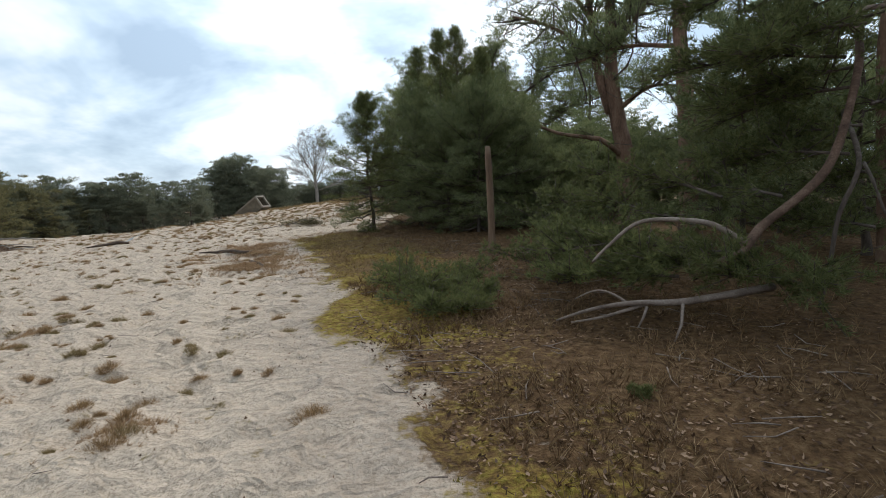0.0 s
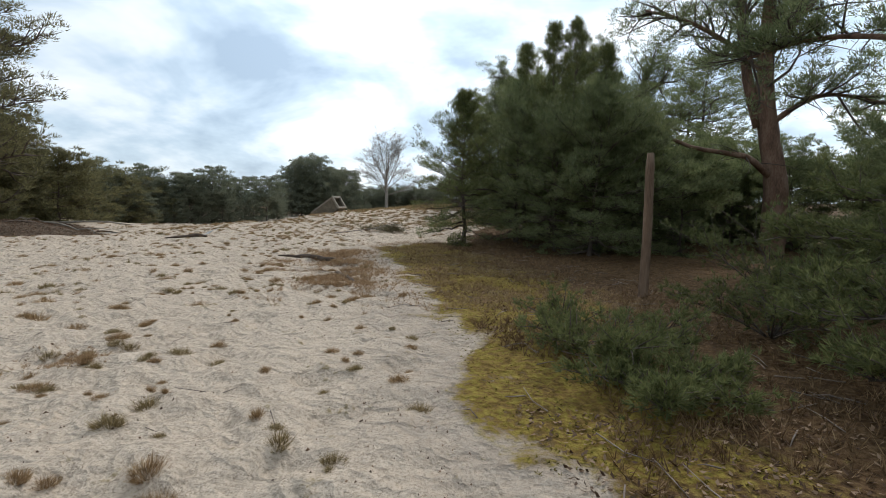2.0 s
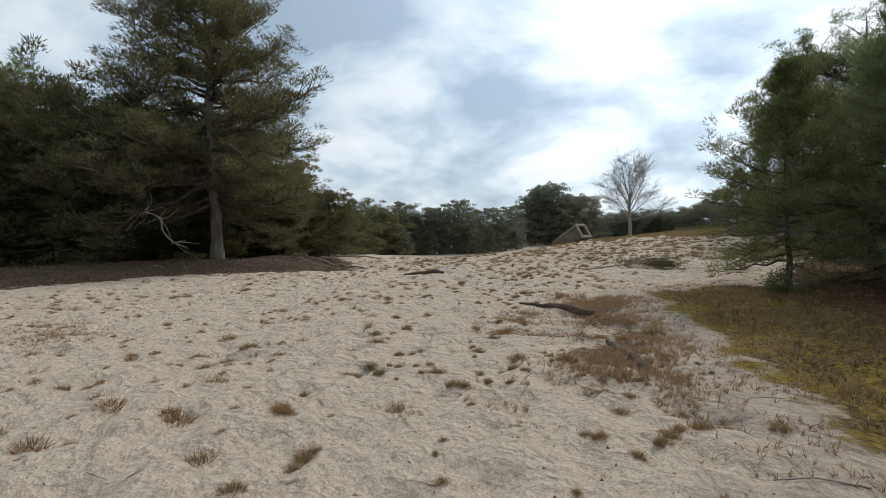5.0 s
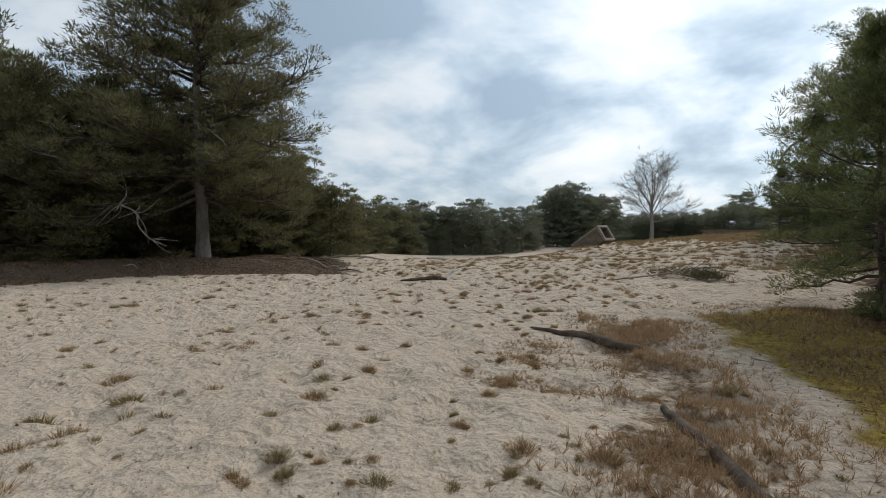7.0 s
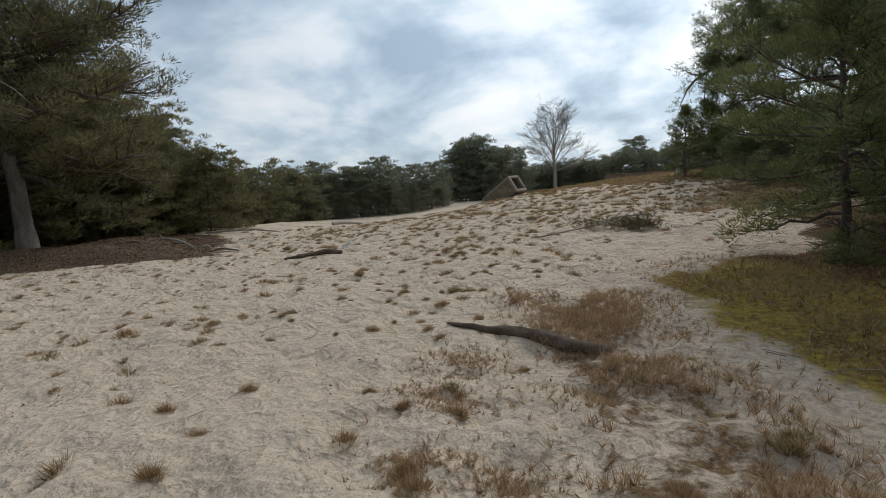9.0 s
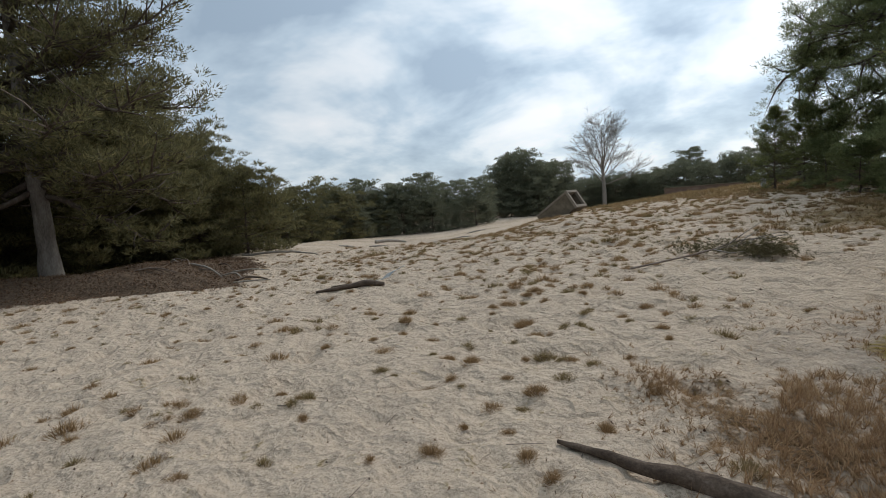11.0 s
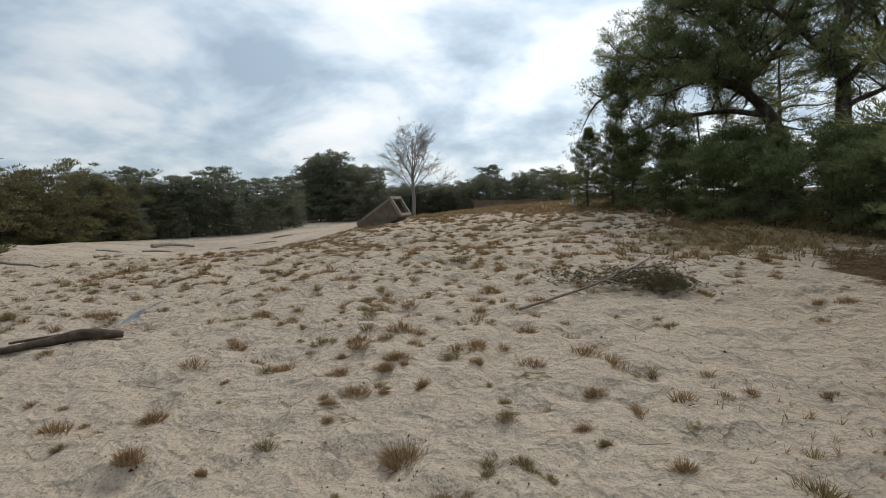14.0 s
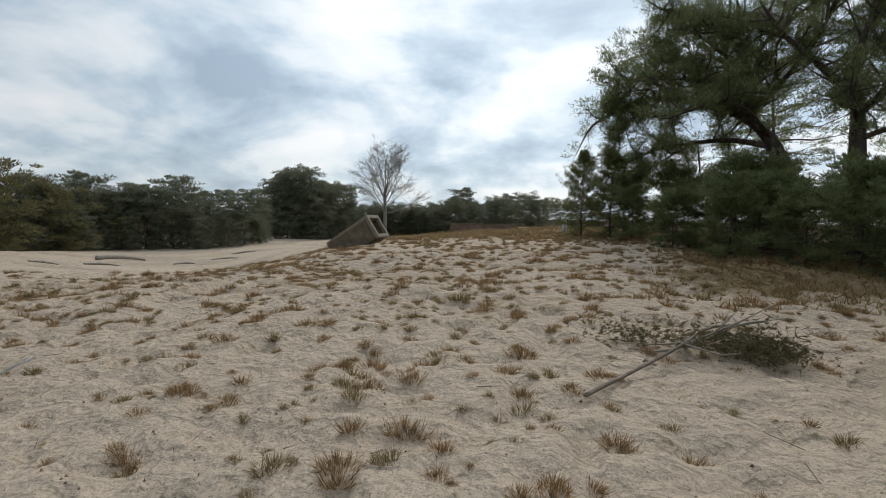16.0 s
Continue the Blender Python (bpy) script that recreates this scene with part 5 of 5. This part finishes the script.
TUFTS_MIDDLE = [(-12.4, 15.9), (-12.3, 15.0), (-10.2, 14.5), (-9.7, 13.6), (-9.0, 13.8), (-8.2, 14.4), (-8.1, 15.0), (-7.3, 14.5), (-7.6, 16.3), (-7.2, 17.1), (-7.0, 16.8), (-7.2, 14.9), (-6.8, 15.6), (-7.0, 15.2), (-6.5, 16.0), (-6.3, 17.2), (-6.9, 19.1), (-6.6, 16.4), (-10.9, 15.4), (-11.7, 15.1), (-7.9, 15.7), (-7.5, 15.5), (-9.7, 16.3), (-8.1, 16.5), (-7.8, 16.1), (-6.0, 16.2), (-10.0, 13.3), (-10.5, 13.7), (-11.0, 12.7), (-9.9, 12.5), (-8.6, 13.0), (-8.7, 13.5), (-7.7, 11.9), (-9.4, 12.9), (-8.5, 11.4), (-8.0, 11.4), (-7.9, 10.7), (-7.3, 10.8), (-7.5, 11.3), (-6.6, 11.6), (-6.0, 12.0), (-6.0, 11.4), (-6.2, 12.4), (-6.4, 12.0), (-7.6, 13.4), (-6.8, 13.5)]
TUFTS_FIRST = [(-10.1, 10.4), (-13.7, 11.1), (-10.0, 9.2), (-8.5, 9.0), (-7.9, 9.0), (-8.2, 9.6), (-7.9, 10.1), (-6.5, 9.1), (-5.9, 10.9), (-5.4, 11.4), (-6.5, 9.6), (-5.7, 10.2), (-6.4, 9.9), (-5.1, 10.0), (-8.5, 8.3), (-8.0, 8.1), (-6.5, 8.8), (-5.6, 9.2), (-4.6, 10.2), (-7.9, 7.5), (-7.7, 6.3), (-7.4, 6.9), (-6.8, 7.1), (-6.0, 6.9), (-7.2, 6.3), (-6.3, 6.0), (-5.2, 6.2), (-5.2, 6.6), (-5.3, 5.9), (-4.8, 6.3), (-10.8, 12.4), (-13.3, 10.8), (-6.0, 7.6), (-5.4, 8.3), (-3.9, 8.5), (-3.3, 8.9), (-2.7, 9.3), (-4.2, 6.2), (-3.3, 7.7), (-4.0, 6.5), (-6.2, 5.5), (-5.5, 5.5), (-3.5, 8.3)]
TUFTS_START = [(-4.7, 5.2), (-3.7, 5.1), (-7.3, 7.8), (-3.7, 4.7), (-3.7, 4.1), (-3.1, 4.3), (-3.8, 6.1), (-2.5, 6.1), (-1.8, 5.4), (-2.5, 4.7), (-4.4, 6.0), (-2.3, 3.3), (-2.1, 3.0), (-2.7, 3.4), (-2.1, 4.0), (-10.8, 11.9)]


def density(x, y):
    dune = smoothstep(14.5, 19, y) * smoothstep(-21, -15, x) * (5.6 + 3.6 * smoothstep(0.25, 0.6, vnoise(x, y, 1.7, 31)) * smoothstep(17, 22, y))
    flat = (2.0 + 3.6 * smoothstep(0.3, 0.75, vnoise(x, y, 2.2, 32))) * smoothstep(-24, -14, x)
    fringe = 2.2 * smoothstep(-2.6, -0.3, x - right_edge(y)) * smoothstep(17, 10, y) * smoothstep(7, 10, y)
    clear = 1 - 0.75 * smoothstep(1.6, 0.8, np.abs((x + 4.2) / 2.0)) * smoothstep(17, 18.5, y) * smoothstep(23, 20.5, y)
    return np.maximum(flat, dune) * clear + fringe


def scatter_tufts():
    rng = np.random.RandomState(301)
    n = 26000
    x, y = rng.uniform(-22, 2, n), rng.uniform(0.8, 38, n)
    keep = (rng.uniform(0, 1, n) * n / (24 * 37.2) < density(x, y) * (1 + 0.3 * smoothstep(12, 20, y))) & (sandy(x, y) > 0.4)
    keep &= (y > 21.5) | (x < -14.5) | (rng.uniform(0, 1, n) < 0.7)
    # the stoutest tufts, where they stand, then the strewn ones
    big = np.array(TUFTS_START + TUFTS_FIRST + TUFTS_MIDDLE + TUFTS_LAST)
    big = big + rng.uniform(-0.04, 0.04, big.shape)
    x, y = np.concatenate([big[:, 0], x[keep]]), np.concatenate([big[:, 1], y[keep]])
    s, a, k = 0.40 + 0.62 * rng.uniform(0, 1, len(x)) ** 2, rng.uniform(0, 6.28, len(x)), rng.randint(0, len(TUFTS), len(x))
    s = s * (0.94 + 0.22 * smoothstep(16, 21, y))
    s[:len(big)] = rng.uniform(0.55, 1.1, len(big))
    z = height(x, y)
    walked = np.interp(y, [0, 16, 24], [0, -8.2, -9.5])
    order = np.argsort(np.hypot(x - walked, np.maximum(0, y - 15.5)) + 0.25 * np.abs(x - walked))
    near, rest = order[:290], order[290:]
    for i in near:
        ob = new("grass_tuft", TUFTS[k[i]])
        ob.matrix_basis = Matrix.Translation((x[i], y[i], z[i])) @ Matrix.Rotation(a[i], 4, "Z") @ Matrix.Scale(s[i], 4)
        tagged(ob, TUFT_LABELS[k[i]], "grass tuft", "grass tufts on the sand")
    for mat, name in ((TUFT, "dry_grass_tufts"), (TUFT_GREEN, "olive_grass_tufts")):
        vs = []
        for i in rest:
            me = (TUFTS_MID if y[i] < 23 else TUFTS_FAR)[k[i]]
            if me.materials[0] != mat:
                continue
            v = np.empty(len(me.vertices) * 3, np.float32)
            me.vertices.foreach_get("co", v)
            v = v.reshape(-1, 3) * s[i]
            c, q = math.cos(a[i]), math.sin(a[i])
            vs.append(np.stack([v[:, 0] * c - v[:, 1] * q + x[i], v[:, 0] * q + v[:, 1] * c + y[i], v[:, 2] + z[i]], 1))
        v = np.concatenate(vs)
        tagged(new(name, mesh_of(name, v, np.arange(len(v)).reshape(-1, 3), mat)), "many small dry grass tufts over the dune sand", "grass", kind="stuff")


scatter_tufts()


def grass_field(name, mat, x, y, tall, width, per, label, seed, lean=0.45):
    rng = np.random.RandomState(seed)
    c = np.stack([x, y, height(x, y) - 0.01], 1)
    d = rng.normal(0, lean, (len(x), 3))
    d[:, 2] = 1
    v, f = blades(c, d, tall, width, per, rng, 0.4, 0.2)
    return tagged(new(name, mesh_of(name, v, f, mat)), label, "grass", kind="stuff")


def fields():
    rng = np.random.RandomState(401)
    n = 38000
    x, y = rng.uniform(-16, 6, n), rng.uniform(22, 46, n)
    g = np.maximum(smoothstep(30, 36, y + 0.35 * (x + 3)) * smoothstep(-17, -10, x), smoothstep(-4.2, -1.6, x - right_edge(y)) * smoothstep(22, 26, y))
    ok = rng.uniform(0, 1, n) < g * (0.3 + 0.7 * smoothstep(0.3, 0.6, vnoise(x, y, 1.6, 41)))
    grass_field("golden_grass", GOLD, x[ok], y[ok], 0.20, 0.018, 5, "golden dry grass along the crest and wood's edge", 402)
    n = 5000
    y = rng.uniform(8.6, 15.6, n)
    x = np.interp(y, [9, 12, 13.5, 15.2], [-3.8, -4.4, -5.2, -5.7]) + rng.normal(0, 0.4, n)
    ok = vnoise(x, y, 0.7, 42) > 0.5
    grass_field("brown_grass", BROWN_GRASS, x[ok], y[ok], 0.12, 0.006, 9, "brown dead grass round the fallen logs", 403)
    px, py = [], []
    for cx, cy, r in ((-2.2, 3.1, 0.22), (-3.8, 3.7, 0.2), (-5.2, 6.0, 0.25), (-6.3, 12.9, 0.35), (-6.2, 12.2, 0.3), (-6.0, 11.4, 0.22), (-5.5, 11.5, 0.25), (-6.35, 15.0, 0.35), (-5.9, 14.5, 0.5), (-5.3, 14.2, 0.6), (-12.2, 8.0, 0.8)):
        m = int(900 * r)
        px.append(cx + rng.normal(0, r * 0.7, m))
        py.append(cy + rng.normal(0, r * 0.5, m))
    grass_field("brown_grass_patches", BROWN_GRASS, np.concatenate(px), np.concatenate(py), 0.075, 0.005, 9, "flat patches of brown dead grass on sand", 406, 0.7)
    n = 6000
    y = rng.uniform(8.5, 17.5, n)
    x = right_edge(y) + rng.uniform(0.2, 3.2, n)
    ok = vnoise(x, y, 0.8, 47) > 0.5
    grass_field("ochre_grass", GOLD, x[ok], y[ok], 0.10, 0.007, 6, "short ochre dry grass among the moss", 409)
    n = 4200
    y = rng.uniform(8.5, 18, n)
    x = right_edge(y) + rng.normal(0.6, 1.0, n)
    ok = vnoise(x, y, 0.55, 46) > 0.5
    grass_field("edge_grass", BROWN_GRASS, x[ok], y[ok], 0.09, 0.007, 6, "brown dead grass along the mossy edge", 407)
    n = 9000
    y = rng.uniform(9, 24.5, n)
    x = left_edge(y) - np.abs(rng.normal(0, 3.0, n)) + 0.3
    grass_field("heath_sprigs", LEAF, x, y, 0.10, 0.016, 4, "dead heath and needle litter on the bank", 408, 0.9)
    n = 15000
    y = rng.uniform(0.6, 24, n)
    x = right_edge(y) + 0.4 + np.abs(rng.normal(0, 2.2, n))
    ok = (vnoise(x, y, 0.9, 43) > 0.40) & ((y < 8) | (x - right_edge(y) > 2.0) | (rng.uniform(0, 1, n) < 0.25))
    grass_field("forest_grass", FOREST_GRASS, x[ok], y[ok], 0.15, 0.009, 4, "brown dead grass on the forest floor", 404)
    n = 5000
    y = rng.uniform(1.0, 17, n)
    w = np.interp(y, [0, 3, 5, 8, 11, 16, 18], [0.9, 1.3, 1.5, 2.0, 2.9, 2.6, 0.3])
    x = right_edge(y) + rng.uniform(-0.05, 1, n) * w
    ok = vnoise(x, y, 1.1, 9) > 0.42
    grass_field("moss_tufts", MOSS_TUFT, x[ok], y[ok], 0.035, 0.012, 6, "low yellow-green moss at the wood's edge", 405, 0.8)


fields()


def litter_leaves():
    rng = np.random.RandomState(411)
    n = 15000
    y = rng.uniform(0.6, 14, n)
    x = right_edge(y) + 0.1 + np.abs(rng.normal(0, 2.2, n))
    ok = vnoise(x, y, 0.8, 44) > 0.38
    x, y = x[ok], y[ok]
    c = np.stack([x, y, height(x, y) + 0.012], 1)
    a = rng.normal(0, 1, c.shape) * np.array([1, 1, 0.35])
    b = rng.normal(0, 1, c.shape) * np.array([1, 1, 0.35])
    a *= 0.020 / np.linalg.norm(a, axis=1)[:, None]
    b *= 0.012 / np.linalg.norm(b, axis=1)[:, None]
    v = np.stack([c - a, c - b, c + a + np.array([0, 0, 0.008]), c + b], 1).reshape(-1, 3)
    tagged(new("dead_leaves", mesh_of("dead_leaves", v, np.arange(len(v)).reshape(-1, 4), LEAF)), "scattered dead leaves on the forest floor", "leaves", kind="stuff")
    s = Sticks()
    for _ in range(240):
        yy = rng.uniform(1, 16)
        xx = float(right_edge(yy)) + rng.uniform(-0.2, 4.5)
        t, ln = rng.uniform(0, 6.28), rng.uniform(0.12, 0.5)
        p = np.array([[xx, yy, 0], [xx + math.cos(t) * ln / 2 + rng.normal(0, 0.02), yy + math.sin(t) * ln / 2, 0], [xx + math.cos(t) * ln, yy + math.sin(t) * ln, 0]])
        p[:, 2] = height(p[:, 0], p[:, 1]) + rng.uniform(0.005, 0.04, 3)
        s.tube(p, [0.006, 0.005, 0.003], 4)
    for _ in range(220):
        xx, yy = rng.uniform(-16, -2), rng.uniform(2, 22)
        t, ln = rng.uniform(0, 6.28), rng.uniform(0.06, 0.25)
        p = np.array([[xx, yy, 0], [xx + math.cos(t) * ln, yy + math.sin(t) * ln, 0]])
        p[:, 2] = height(p[:, 0], p[:, 1]) + 0.004
        s.tube(p, [0.003, 0.002], 4)
    tagged(new("fallen_twigs", s.mesh("fallen_twigs", LIMB)), "thin dead twigs on the ground", "twigs", kind="stuff")


litter_leaves()


def sand_crumbs():
    """Bark bits, cone scales and crumbs strewn over the sand."""
    rng = np.random.RandomState(421)
    n = 16000
    x, y = rng.uniform(-17, 1, n), 0.8 + 22 * rng.uniform(0, 1, n) ** 1.3
    ok = (sandy(x, y) > 0.2) & (rng.uniform(0, 1, n) < 0.15 + 0.85 * smoothstep(0.4, 0.75, vnoise(x, y, 0.8, 45)))
    x, y = x[ok], y[ok]
    m = len(x)
    c = np.stack([x, y, height(x, y) + 0.004], 1)
    s = rng.uniform(0.004, 0.012, (m, 1))
    t = rng.uniform(0, 6.28, m)
    a = np.stack([np.cos(t), np.sin(t), 0 * t], 1) * s * rng.uniform(1, 2.2, (m, 1))
    b = np.stack([-np.sin(t), np.cos(t), 0 * t], 1) * s * 0.7
    top = c + np.array([0, 0, 1.0]) * s * 0.8
    low = np.array([0, 0, -0.012])
    v = np.stack([c - a + low, c - b + low, c + a + low, c + b + low, top], 1).reshape(-1, 3)
    base = np.arange(m)[:, None] * 5
    f = np.concatenate([base + np.array([[i, (i + 1) % 4, 4]]) for i in range(4)])
    tagged(new("bark_crumbs", mesh_of("bark_crumbs", v, f, LEAF)), "small bark crumbs strewn over the sand", "crumbs", kind="stuff")


sand_crumbs()
